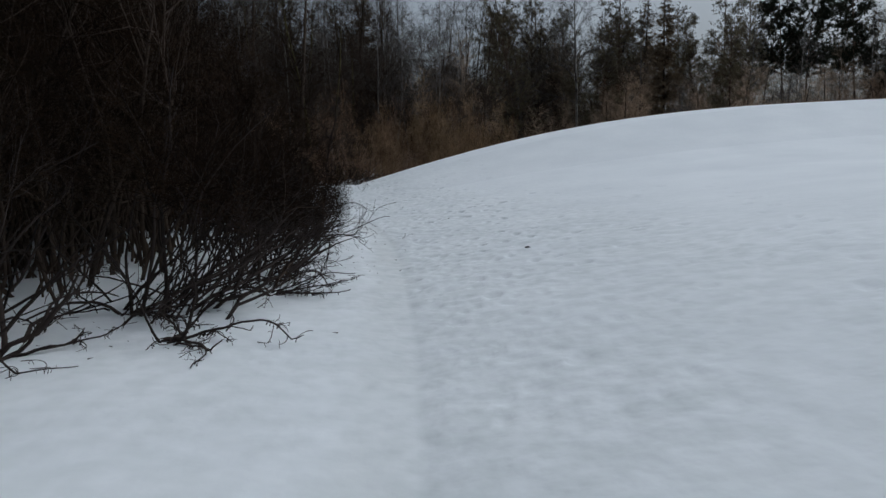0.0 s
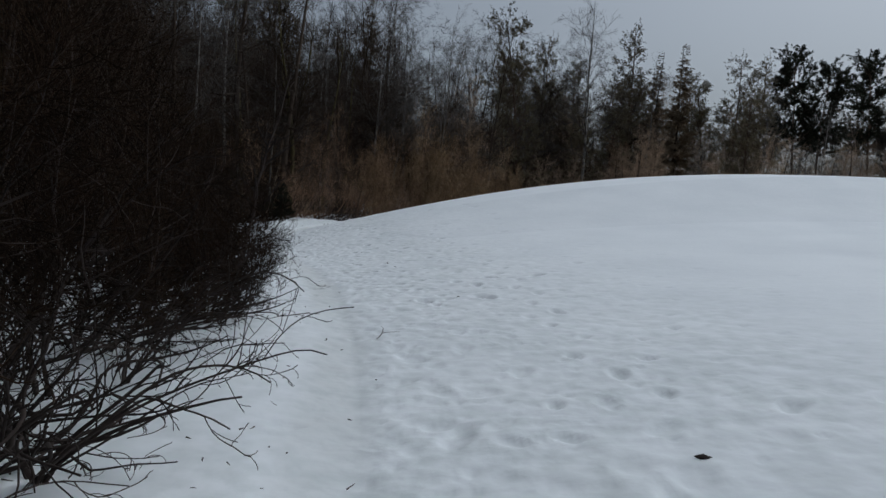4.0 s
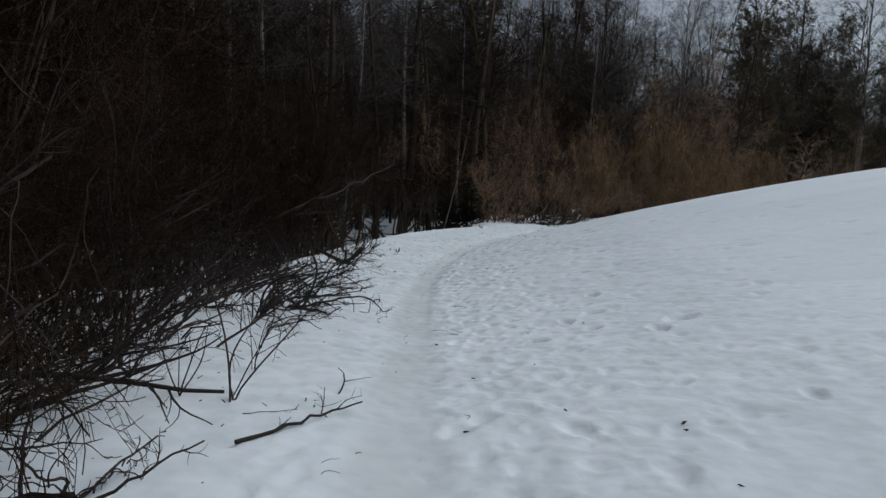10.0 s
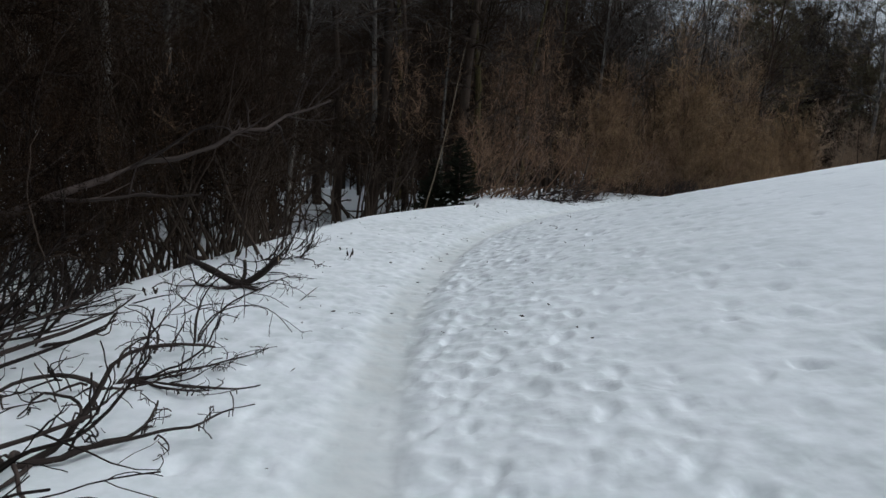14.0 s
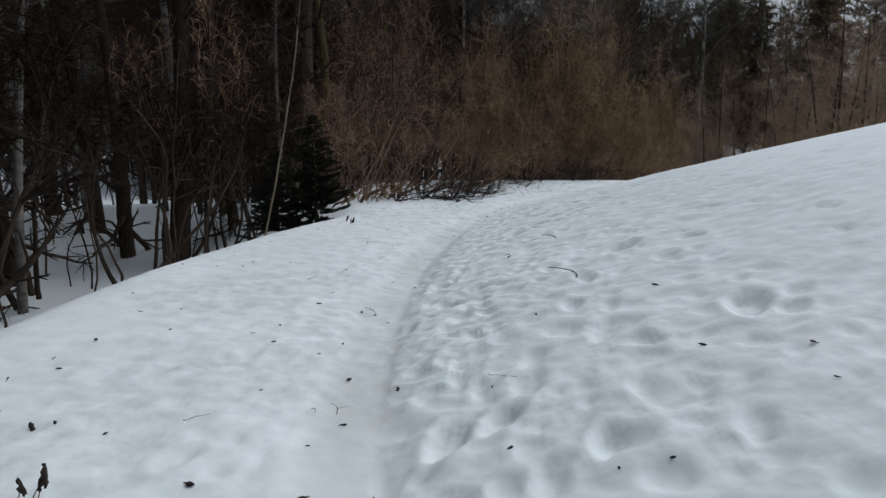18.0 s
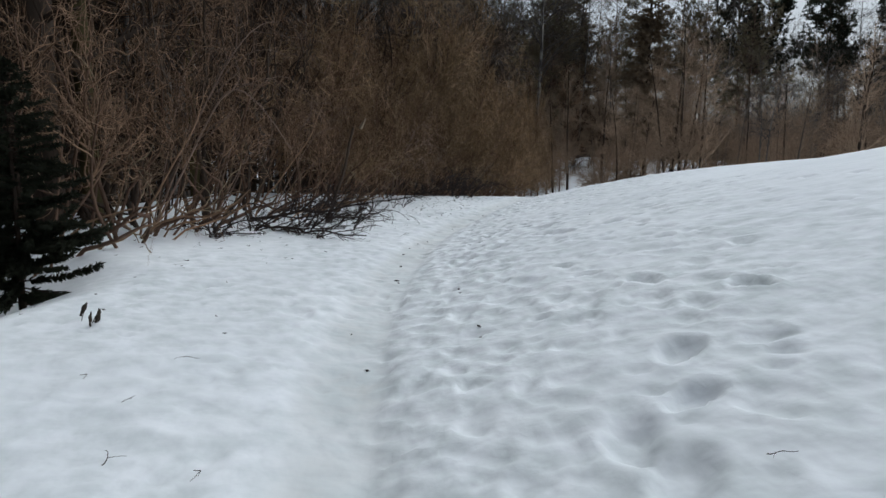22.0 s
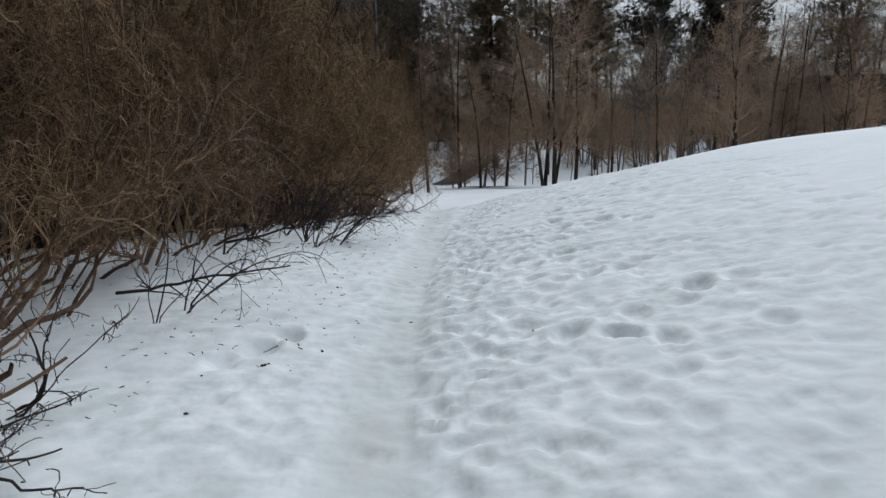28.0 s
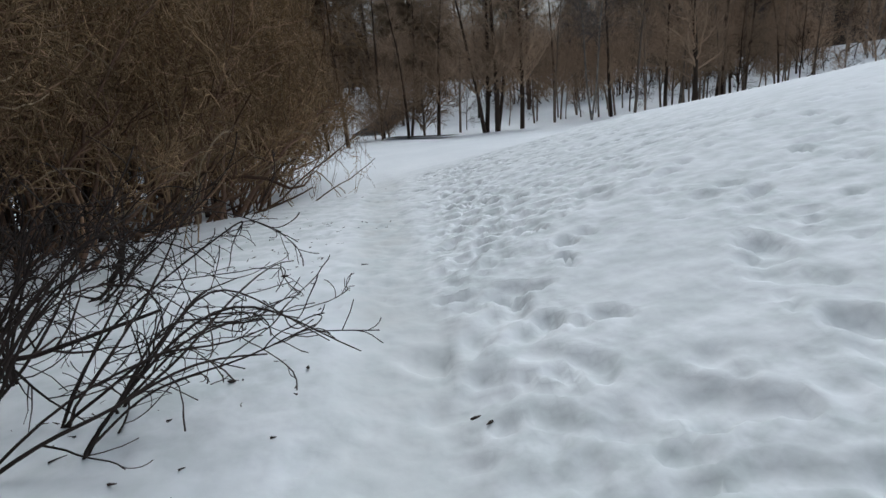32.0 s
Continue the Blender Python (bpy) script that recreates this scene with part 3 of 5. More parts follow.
def make_bare_tree(seed, height, label, mat, twig_mat, name="bare_tree", limbs=34, bare=0.3, lean=48, droop=0.25, radius=0.11, reach=0.24, fill=34):
    r = np.random.default_rng(seed)
    tree = thing(name, label, "tree", "woodland round the hillside")
    trunk = grow(np.zeros((1, 3)) - [0, 0, 0.4], np.array([[r.normal(0, 0.03), r.normal(0, 0.03), 1.0]]), np.array([height]), np.array([radius]), 14, 0.03, 0.1, 0.12, r)
    boughs = grow(*sprout(trunk, limbs, bare, 0.98, lean, reach, 0.42, r), 7, 0.13, droop, 0.25, r)
    sprays = grow(*sprout(boughs, limbs * 8, 0.15, 1.0, 42, 0.42, 0.55, r), 4, 0.18, droop * 0.5, 0.4, r)
    fine = grow(*sprout(sprays, limbs * fill, 0.1, 1.0, 40, 0.6, 0.7, r), 3, 0.2, -0.1, 0.5, r)
    fine = (fine[0], np.maximum(fine[1], 0.005))
    part("trunk", tubes(trunk, 8), mat, tree)
    part("crown", joined(tubes(boughs, 4), tubes(sprays, 3), tubes(fine, 3)), twig_mat, tree, "fine leafless twigs", kind="stuff")
    return tree


def needle_sprays(base, way, length, width, rnd):
    """Flat ragged sprays of needles, two crossed blades each."""
    m = len(base)
    across = unit(np.cross(way, rnd.normal(0, 1, (m, 3))))
    other = unit(np.cross(way, across))
    end = base + way * length[:, None]
    mid = base + way * length[:, None] * 0.45
    quads = [np.stack([base, mid + s * width[:, None], end, mid - s * width[:, None]], 1) for s in (across, other * 0.8)]
    verts = np.concatenate(quads).reshape(-1, 3)
    return verts, np.arange(len(verts)).reshape(-1, 4)


def make_spruce(seed, height, spread_out, label, bare=0.04, boughs=260, fill=70, needles=None, spray=1.25):
    r = np.random.default_rng(seed)
    tree = thing("spruce", label, "tree", "conifers in the woodland")
    trunk = grow(np.zeros((1, 3)) - [0, 0, 0.3], np.array([[0, 0, 1.0]]), np.array([height]), np.array([height * 0.011 + 0.02]), 12, 0.012, 0.1, 0.08, r)
    at = np.sort(r.uniform(bare, 0.985, boughs)) ** 0.9
    base = np.stack([np.zeros(boughs), np.zeros(boughs), at * height], 1)
    way = flat_ways(boughs, -22, 12, r)
    reach = spread_out * (1.02 - at) ** 0.8 * r.uniform(0.6, 1.15, boughs)
    arms = grow(base, way, reach + 0.1, np.full(boughs, 0.012 + height * 0.0006), 5, 0.08, 0.25, 0.3, r)
    count = boughs * fill
    sb, sw, sl, sr = sprout(arms, count, 0.08, 1.0, 46, 0.24, 1, r)
    sw = unit(sw + [0, 0, -0.3])
    sl = np.clip(sl, 0.1, 0.016 * height + 0.1) * spray
    part("trunk", joined(tubes(trunk, 7), tubes(arms, 3)), BARK, tree)
    part("crown", needle_sprays(sb, sw, sl, sl * 0.17, r), needles or NEEDLES, tree, "dark needles", False, "stuff")
    return tree


def make_pine(seed, height, label, bare=0.45, needles=None):
    r = np.random.default_rng(seed)
    tree = thing("pine", label, "tree", "conifers in the woodland")
    trunk = grow(np.zeros((1, 3)) - [0, 0, 0.3], np.array([[r.normal(0, 0.02), r.normal(0, 0.02), 1.0]]), np.array([height]), np.array([0.13]), 12, 0.02, 0.1, 0.2, r)
    arms = grow(*sprout(trunk, 100, bare, 0.99, 66, 0.18, 0.4, r), 6, 0.14, 0.5, 0.3, r)
    small = grow(*sprout(arms, 900, 0.2, 1.0, 45, 0.45, 0.6, r), 4, 0.15, 0.3, 0.4, r)
    sb, sw, sl, sr = sprout(small, 9000 if needles else 24000, 0.2, 1.0, 55, 0.45, 1, r)
    sl = np.clip(sl, 0.09, 0.21)
    part("trunk", joined(tubes(trunk, 8), tubes(arms, 4), tubes(small, 3)), PINE_BARK, tree)
    part("crown", needle_sprays(sb, sw, sl, sl * 0.17, r), needles or NEEDLES, tree, "tufts of dark needles", False, "stuff")
    return tree


def put(proto, x, y, turn=0.0, size=1.0, tilt=0.0, sink=0.0, tall=1.0):
    """A copy of a plant, standing on the snow."""
    m = pose(x, y, rest(x, y) - sink, tilt, 0, turn)
    made = copy_thing(proto, m)
    made.scale = (size, size, size * tall)
    return made


used = set()


def plant(proto, x, y, turn=0.0, size=1.0, tilt=0.0, tall=1.0):
    """Stands the plant itself at its first place and copies after that."""
    if proto.name in used:
        return put(proto, x, y, turn, size, tilt, 0, tall)
    used.add(proto.name)
    proto.matrix_basis = pose(x, y, rest(x, y), tilt, 0, turn)
    proto.scale = (size, size, size * tall)
    return proto


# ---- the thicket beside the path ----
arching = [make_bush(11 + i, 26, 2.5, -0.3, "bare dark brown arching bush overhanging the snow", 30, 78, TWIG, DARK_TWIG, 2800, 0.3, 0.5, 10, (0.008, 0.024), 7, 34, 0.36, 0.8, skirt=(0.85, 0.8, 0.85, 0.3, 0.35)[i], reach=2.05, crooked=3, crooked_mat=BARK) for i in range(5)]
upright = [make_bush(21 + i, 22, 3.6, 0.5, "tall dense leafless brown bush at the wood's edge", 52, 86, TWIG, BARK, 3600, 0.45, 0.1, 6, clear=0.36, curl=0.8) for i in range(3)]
light = [make_bush(26 + i, 12, 3.6, 0.4, "tall light brown leafless bush at the wood's edge", 48, 86, LIGHT_TWIG, BARK, 900, 0.45, 0.2, 6, (0.014, 0.04), twigs=26, clear=0.35, curl=1.3, skirt=1.25, bold=0.0035) for i in range(2)]
olive = [make_bush(31 + i, 9, 3.0, 0.25, "dense olive-brown leafless bush leaning over the path", 36, 84, OLIVE_TWIG, HEDGE_BARK, 1100, 0.42, 0.5, 5, (0.010, 0.028), 14, 66, 0.3, 1.25, LIGHT_TWIG, (0.6, 0.35, 0.5)[i], 2.4, 0.0042, 8, PALE_TWIG) for i in range(3)]
dusky = [make_bush(131 + i, 9, 3.0, 0.25, "dense dusky brown leafless bush leaning over the path", 30, 82, DUSKY_TWIG, HEDGE_BARK, 1100, 0.42, 0.5, 4, (0.009, 0.024), 14, 62, 0.24, 1.3, LIGHT_TWIG, (0.4, 0.28)[i], 2.4, 0.0042, 9, PALE_TWIG) for i in range(2)]
brush = [make_bush(36 + i, 10, 2.9, 0.15, "tangled brown leafless brush with dark leaning stems", 30, 74, LIGHT_TWIG, HEDGE_BARK, 420, 0.4, 0.75, 7, (0.014, 0.036), 10, 26, 0.3, 1.3, LIGHT_TWIG, (0.85, 0.7, 1.0)[i], 2.3, 0.004, 7, PALE_TWIG) for i in range(3)]
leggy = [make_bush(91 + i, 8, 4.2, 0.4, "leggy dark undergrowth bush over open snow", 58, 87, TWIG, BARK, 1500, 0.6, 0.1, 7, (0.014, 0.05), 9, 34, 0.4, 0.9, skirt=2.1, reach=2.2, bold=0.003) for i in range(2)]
spreader = [make_spreader(41 + i, 6 + i, 1.05, "low dark crooked shoots drooping onto the snow") for i in range(3)]
sprig = [make_spreader(46, 3, 0.6, "small bare forked shoot sticking out of the snow", 25, 75, -0.2, 4, 8, 0.3, 0.008), make_spreader(47, 4, 0.75, "small bare crooked shoots in the snow", 15, 60, -0.3, 5, 10, 0.4, 0.009)]
open_shoot = [make_spreader(48, 3, 0.95, "open bare forked shoots standing in the snow", 35, 75, -0.1, 5, 9, 0.35, 0.012), make_spreader(49, 2, 0.85, "two thin crooked bare shoots in the snow", 20, 60, -0.15, 6, 12, 0.5, 0.013)]

EDGE_Y = [-4, 2, 4.5, 6, 8, 11, 14, 17, 20, 23, 26, 30, 34, 38, 41, 44, 47, 52, 60, 75]
EDGE_D = [-5.5, -4.6, -3.2, -2.5, -2.2, -2.2, -2.5, -2.6, -2.7, -3.1, -3.5, -3.9, -3.9, -3.2, -2.6, -2.6, -2.6, -2.95, -3.1, -4]


def edge(y):
    return float(np.interp(y, EDGE_Y, EDGE_D))


def ahead(y):
    """The way across the path at y, as a turn in degrees."""
    return -math.degrees(math.atan(float(np.interp(y, LINE_Y, LINE_TURN))))


for n in range(72):
    y = -3 + n * 0.92 + rng.uniform(-0.3, 0.3)
    d = edge(y)
    face = lambda wide=70: ahead(y) + rng.uniform(-wide, wide)
    if y < 25:
        plant(arching[3 + n % 2 if 9.5 < y < 16.2 else n % 3], float(beside(y, d + (0.45 if 5 < y < 9.5 else 0.1 if y < 17 else -0.2) - rng.uniform(0, 0.5))), y, face(50), rng.uniform(0.75, 1.0))
    elif y > 37.8:
        plant(brush[n % 3] if y < 44 else olive[n % 3] if y < 45.8 or y > 49.5 else dusky[n % 2], float(beside(y, d - rng.uniform(0.5, 1.1))), y, face(45), rng.uniform(0.8, 1.0) + 0.35 * step(y, 49, 54), 0, rng.uniform(1.1, 1.4))
    if 14 < y < 27 and n % 4 or 39 < y < 43:
        plant(spreader[n % 3] if n % 2 else sprig[n % 4 // 2], float(beside(y, d + rng.uniform(-0.3, 0.25) - (0.5 if 8 < y < 14 else 0))), y + rng.uniform(-0.4, 0.4), face(60), rng.uniform(0.7, 0.95))
    if y < 27:
        if n % 4 and y < 18 or n % 3 == 0:
            plant(upright[n % 3], float(beside(y, d - rng.uniform(1.2, 2.4))), y + rng.uniform(-0.5, 0.5), face(180), rng.uniform(1.0, 1.35))
        plant(upright[(n + 1) % 3] if y < 17 else leggy[n % 2], float(beside(y, d - rng.uniform(3.0, 5.0))), y + rng.uniform(-0.5, 0.5), face(180), rng.uniform(1.3, 1.8))
    elif y < 37.8:
        if n % 2:
            plant(light[0] if n % 16 == 1 else leggy[n % 4 // 2], float(beside(y, d - rng.uniform(0.8, 2.4))), y, face(180), rng.uniform(0.8, 1.15))
        if n % 2:
            plant(leggy[n % 4 // 2], float(beside(y, d - rng.uniform(4.5, 8.0))), y, face(180), rng.uniform(0.9, 1.3))
    else:
        if y < 43.5 and n % 4 == 1 or 43.5 <= y < 50 and n % 3 or y >= 50:
            plant((dusky[n % 2] if 46.5 < y < 49.5 else olive[(n + 1) % 3]) if n % 4 and y > 43.5 else light[n % 8 // 4], float(beside(y, d - rng.uniform(2.2, 3.2))), y + rng.uniform(-0.5, 0.5), face(70), rng.uniform(1.25, 1.5) + 0.4 * step(y, 48, 54), 0, rng.uniform(1.15, 1.4) + 0.2 * step(y, 48, 54))
        if n % 3 == 0 and y > 43.5:
            plant(light[n % 2], float(beside(y, d - rng.uniform(3.5, 5.5))), y + rng.uniform(-0.5, 0.5), face(180), rng.uniform(1.3, 1.8))
for n, (x, y, size) in enumerate(((-8.9, 27.2, 1.0), (-9.7, 28.6, 1.1), (-10.4, 27.4, 1.2), (-9.2, 26.0, 1.0), (-10.6, 30.0, 0.9))):
    plant(upright[n % 3], x, y, 70 * n, size)
LOW_BUSHES_START = [(-3.13, 4.25, -10, 1.0, 0), (-2.17, 4.61, 15, 1.05, 1), (-2.92, 5.63, -20, 1.1, 2), (-1.85, 6.5, -5, 1.0, 2), 
                    (-2.2, 7.3, -15, 1.1, 1), (-2.2, 8.3, 0, 0.9, 0), (-2.7, 10.4, -30, 0.85, 2), (-2.7, 11.0, -15, 0.85, 0), (-2.75, 11.7, 10, 0.8, 2),
                    (-3.0, 12.4, -20, 0.85, 1), (-3.7, 12.7, -80, 0.7, 1), (-3.5, 13.8, -60, 0.8, 2), (-3.7, 14.3, -30, 0.9, 0), (-3.75, 15.0, -60, 0.6, 2)]
LOW_BUSHES_END = [(-3.9, 15.6, -50, 0.9, 1), (-5.75, 20.7, 20, 1.3, 1), (-6.1, 21.7, -10, 1.25, 0),
                  (-6.5, 22.7, 10, 1.1, 2), (-7.75, 25.2, -60, 0.7, 0), (-7.4, 25.45, 25, 0.6, 1), (-8.05, 26.9, -15, 0.8, 0), (-5.95, 40.4, -25, 1.1, 2), (-5.6, 41.1, 10, 1.0, 0), (-5.0, 42.3, 20, 1.0, 2)]
for x, y, turn, size, which in LOW_BUSHES_START + LOW_BUSHES_END:
    plant(spreader[which], x, y, turn + ahead(y), size)
OPEN_SHOOTS = [(-2.6, 11.75, -20, 0.9, 0), (-2.45, 12.0, 10, 1.0, 1), (-2.75, 12.5, 20, 1.1, 0), (-2.85, 13.0, -30, 1.0, 1), (-2.55, 12.3, 60, 0.8, 1), (-2.95, 13.5, 0, 1.1, 0),
               (-7.5, 26.0, 20, 0.6, 1), (-8.0, 27.6, 20, 1.0, 0), (-7.65, 26.2, -10, 1.0, 1), (-7.8, 26.7, 25, 1.0, 0), (-7.7, 27.2, -30, 1.1, 1),
               (-1.1, 48.6, 0, 1.2, 0), (-0.9, 49.1, -20, 1.0, 1),
               (-5.1, 40.9, 10, 0.7, 1), (-4.85, 41.4, -15, 0.8, 0), (-5.6, 40.0, -30, 0.9, 1), (-5.35, 41.4, 25, 1.1, 0), (-4.75, 42.1, 5, 1.0, 1), (-4.5, 42.7, -20, 0.9, 0)]
for x, y, turn, size, which in OPEN_SHOOTS:
    plant(open_shoot[which], x, y, turn + ahead(y), size)


def crooked_shrub(x, y, seed, turns, length, rise, radius, label, forks=4, tips=9, mat=DARK_TWIG):
    """Wiry bent stems that leave one foot, arch over the snow and fork; turns are the ways they go, in degrees."""
    r = np.random.default_rng(seed)
    shrub = thing("crooked_shrub", label, "bush", "low bushes along the footpath")
    tangle = []
    for turn in turns:
        f = np.linspace(0, 1, 15)
        long, way = length * r.uniform(0.65, 1.15), radians(turn + r.normal(0, 8))
        sway = long * (r.normal(0, 0.12) * np.sin(math.pi * f) + r.normal(0, 0.07) * np.sin(2 * math.pi * f) + r.normal(0, 0.03) * np.sin(5 * f))
        high = rise * r.uniform(0.6, 1.3) * np.sin(f * r.uniform(1.3, 2.7)) + 0.03 * np.sin(9 * f + r.uniform(0, 6)) * f
        pts = np.stack([long * f * math.cos(way) - sway * math.sin(way), long * f * math.sin(way) + sway * math.cos(way), np.maximum(high, 0.012)], 1)
        pts[0] = r.normal(0, 0.02, 3) - [0, 0, 0.05]
        main = (pts[None], np.maximum(radius * r.uniform(0.6, 1.15) * np.linspace(1, 0.3, 15), 0.0025)[None])
        part("stem", tubes(main, 6), mat, shrub)
        arms = grow(*sprout(main, forks, 0.2, 0.95, 45, 0.42, 0.65, r), 9, 0.1, 0.1, 0.4, r, 0.16)
        shoots = grow(*sprout(arms, tips, 0.15, 1.0, 45, 0.55, 0.75, r), 7, 0.12, 0.1, 0.5, r, 0.22)
        for s in (arms, shoots):
            s[0][..., 2] = np.where(s[0][..., 2] < 0.012, 0.012 - 0.3 * (s[0][..., 2] - 0.012), s[0][..., 2])
        tangle += [tubes((arms[0], np.maximum(arms[1], 0.0024)), 4), tubes((shoots[0], np.maximum(shoots[1], 0.0018)), 3)]
    part("shoot_tangle", joined(*tangle), mat, shrub, kind="stuff")
    shrub.matrix_basis = pose(x, y, rest(x, y))


crooked_shrub(-2.0, 7.9, 401, (-75, -55, -35, -15, 0, 20, 45, 80, 120), 1.15, 0.55, 0.011, "wiry dark shoots arching out over the snow", 5, 14)
crooked_shrub(-1.95, 6.6, 402, (-90, -60, -30, 0, 30, 70), 0.95, 0.3, 0.01, "low bent shoots lying over the snow")
crooked_shrub(-2.3, 9.3, 403, (-70, -40, -10, 20, 50), 1.1, 0.6, 0.011, "wiry dark shoots at the thicket's foot", 5, 12)
crooked_shrub(-3.05, 13.15, 404, (-85, -55, -25, 5, 40), 0.6, 0.4, 0.012, "crooked dark shoots bending down to the snow")
crooked_shrub(-5.73, 20.02, 405, (-30, -10, 5, 20, 35, 60, 85, 120), 1.15, 0.42, 0.015, "forked crooked shrub spreading low over the snow", 5, 10)
crooked_shrub(-5.2, 19.3, 406, (-40, -10, 20, 70, 140), 0.85, 0.16, 0.008, "curly bare shoots lying on the snow", 4, 8)
crooked_shrub(-6.6, 23.6, 407, (-60, -20, 10, 50), 0.8, 0.5, 0.009, "thin forked shoots standing in the snow")
crooked_shrub(-6.35, 40.3, 408, (-45, -28, -12, 8, 30), 1.6, 0.45, 0.016, "dark branches reaching low over the snow", 6, 14)
crooked_shrub(-5.5, 39.6, 409, (-70, -35, 0, 40), 0.9, 0.28, 0.009, "thin bent shoots curling up from the snow")
crooked_shrub(-5.2, 41.6, 410, (-60, -30, 0, 35, 70), 0.95, 0.5, 0.01, "wiry shoots at the foot of the brush", 5, 12)
crooked_shrub(-3.46, 44.26, 411, (-50, -28, -5, 20), 1.15, 0.5, 0.009, "bare forked shoot leaning over the snow", 5, 10)
crooked_shrub(-3.68, 44.03, 412, (60, 85, -20), 0.6, 0.7, 0.006, "thin upright bare shoots in the snow", 3, 6)
crooked_shrub(-1.68, 46.89, 413, (-45, -22, 0, 20, 40, 62, 85, 115), 0.95, 0.55, 0.008, "wiry dark shrub fanning out over the snow", 5, 12)
crooked_shrub(-2.2, 47.6, 414, (-40, -15, 10, 35, 60, 95), 1.15, 0.6, 0.01, "wiry dark shrub under the overhanging bush", 5, 12)
crooked_shrub(-1.6, 49.3, 415, (-55, -30, -5, 20, 50), 1.05, 0.5, 0.008, "thin crooked shoots beside the path", 5, 10)
crooked_shrub(-1.69, 46.44, 431, (-45, -25, -5, 20, 50), 0.95, 0.6, 0.01, "wiry dark shoots fanning up into the hedge", 5, 10)
crooked_shrub(-1.38, 46.42, 432, (-35, -12, 10), 0.9, 0.5, 0.008, "thin bent shoots at the hedge's foot", 5, 10)
crooked_shrub(-1.41, 46.68, 433, (-40, -15, 5, 30), 0.95, 0.55, 0.008, "thin forked shoots under the hedge", 5, 10)
crooked_shrub(-1.23, 46.72, 434, (-40, -20, 0, 25), 0.8, 0.45, 0.007, "thin forked shoots under the hedge", 5, 10)
crooked_shrub(-1.55, 47.29, 435, (-60, -30, 0, 30, 60, 100), 0.7, 0.6, 0.009, "dense wiry tuft of dark shoots", 5, 10)
crooked_shrub(-0.77, 49.19, 441, (-60, -30, 0, 30), 0.8, 0.4, 0.008, "low dark shoots at the hedge's foot", 5, 11)
crooked_shrub(-1.58, 48.14, 442, (-70, -40, -10, 25), 0.8, 0.45, 0.008, "low dark shoots at the hedge's foot", 5, 11)
crooked_shrub(-2.72, 46.60, 443, (-70, -40, -10, 25), 0.9, 0.5, 0.008, "reddish low shoots drooping to the snow", 5, 11)
crooked_shrub(-4.86, 40.77, 444, (-80, -55, -30, 0), 0.9, 0.35, 0.008, "thin shoots drooping down to the snow", 5, 11)
crooked_shrub(-3.92, 17.04, 451, (65, 125, 165, 15), 0.7, 0.7, 0.0065, "slim forked shrub standing in the snow", 3, 4)
crooked_shrub(-5.64, 19.75, 452, (40, 58, 75, 92, 25), 1.05, 0.6, 0.011, "dark shrub fanning out over the snow", 4, 7)
crooked_shrub(-4.68, 18.46, 453, (100, 140, 60), 0.45, 0.5, 0.005, "thin crooked shoots sticking out of the snow", 3, 4)
crooked_shrub(-4.28, 17.78, 454, (80, 120, 40), 0.4, 0.45, 0.005, "thin crooked shoots sticking out of the snow", 3, 4)
crooked_shrub(-4.26, 16.96, 455, (100, 135, 170, 70), 0.5, 0.4, 0.006, "thin tangled shoots low in the snow", 4, 6)
crooked_shrub(-2.4, 11.42, 456, (40, 75, 110, 150, 0, -30), 0.55, 0.35, 0.008, "low dark tangle at the bush's foot", 5, 12)
crooked_shrub(-2.62, 11.7, 457, (20, 50, 80, 120, -20), 0.75, 0.5, 0.009, "low dark tangle at the bush's foot", 5, 12)
crooked_shrub(-3.6, 46.4, 421, (-70, -45, -20, 5), 1.7, 1.9, 0.015, "tall pale reddish branches arching out of the hedge", 6, 14, HEDGE_LIMB)
crooked_shrub(-3.0, 48.0, 422, (-85, -60, -30, 0), 1.6, 1.5, 0.013, "pale reddish branches bending down before the hedge", 6, 14, HEDGE_LIMB)
crooked_shrub(-2.5, 49.8, 423, (-70, -40, -10), 1.5, 1.3, 0.011, "pale crooked branches at the hedge's face", 6, 12, HEDGE_LIMB)
crooked_shrub(-7.6, 39.9, 424, (-30, 0, 25, 50), 2.0, 2.3, 0.016, "long pale branches arching over the snow", 6, 12, HEDGE_LIMB)
crooked_shrub(-7.0, 41.6, 425, (-50, -20, 15, 45), 1.8, 1.8, 0.014, "grey-brown branches arching out of the brush", 6, 12, HEDGE_LIMB)
crooked_shrub(-6.1, 43.2, 426, (-60, -25, 10), 1.6, 1.6, 0.012, "pale crooked branches leaning out of the brush", 6, 12, HEDGE_LIMB)

# ---- the woods ----
bare = [make_bare_tree(51, 13, "slender leafless grey-brown aspen", BARK, TREE_TWIG, "aspen"), make_bare_tree(52, 16, "tall leafless grey-brown aspen", BARK, TREE_TWIG, "aspen", limbs=44),
        make_bare_tree(53, 9, "thin young leafless tree", BARK, TREE_TWIG, "young_tree", limbs=26, bare=0.15, radius=0.06),
        make_bare_tree(54, 8, "dense bushy leafless alder", BARK, TREE_TWIG, "alder", limbs=46, bare=0.06, radius=0.07, reach=0.34, fill=60),
        make_bare_tree(55, 11, "bushy brown leafless tree on the snowy bank", BARK, LIGHT_TWIG, "bushy_tree", limbs=50, bare=0.12, radius=0.08, reach=0.26, fill=46)]
birches = [make_bare_tree(61, 16, "white-barked birch with hanging bare twigs", BIRCH, GREY_TWIG, "birch", 40, 0.35, 40, -0.5),
           make_bare_tree(62, 13, "slim white-barked leafless birch", BIRCH, GREY_TWIG, "birch", 30, 0.3, 38, -0.4, 0.075)]
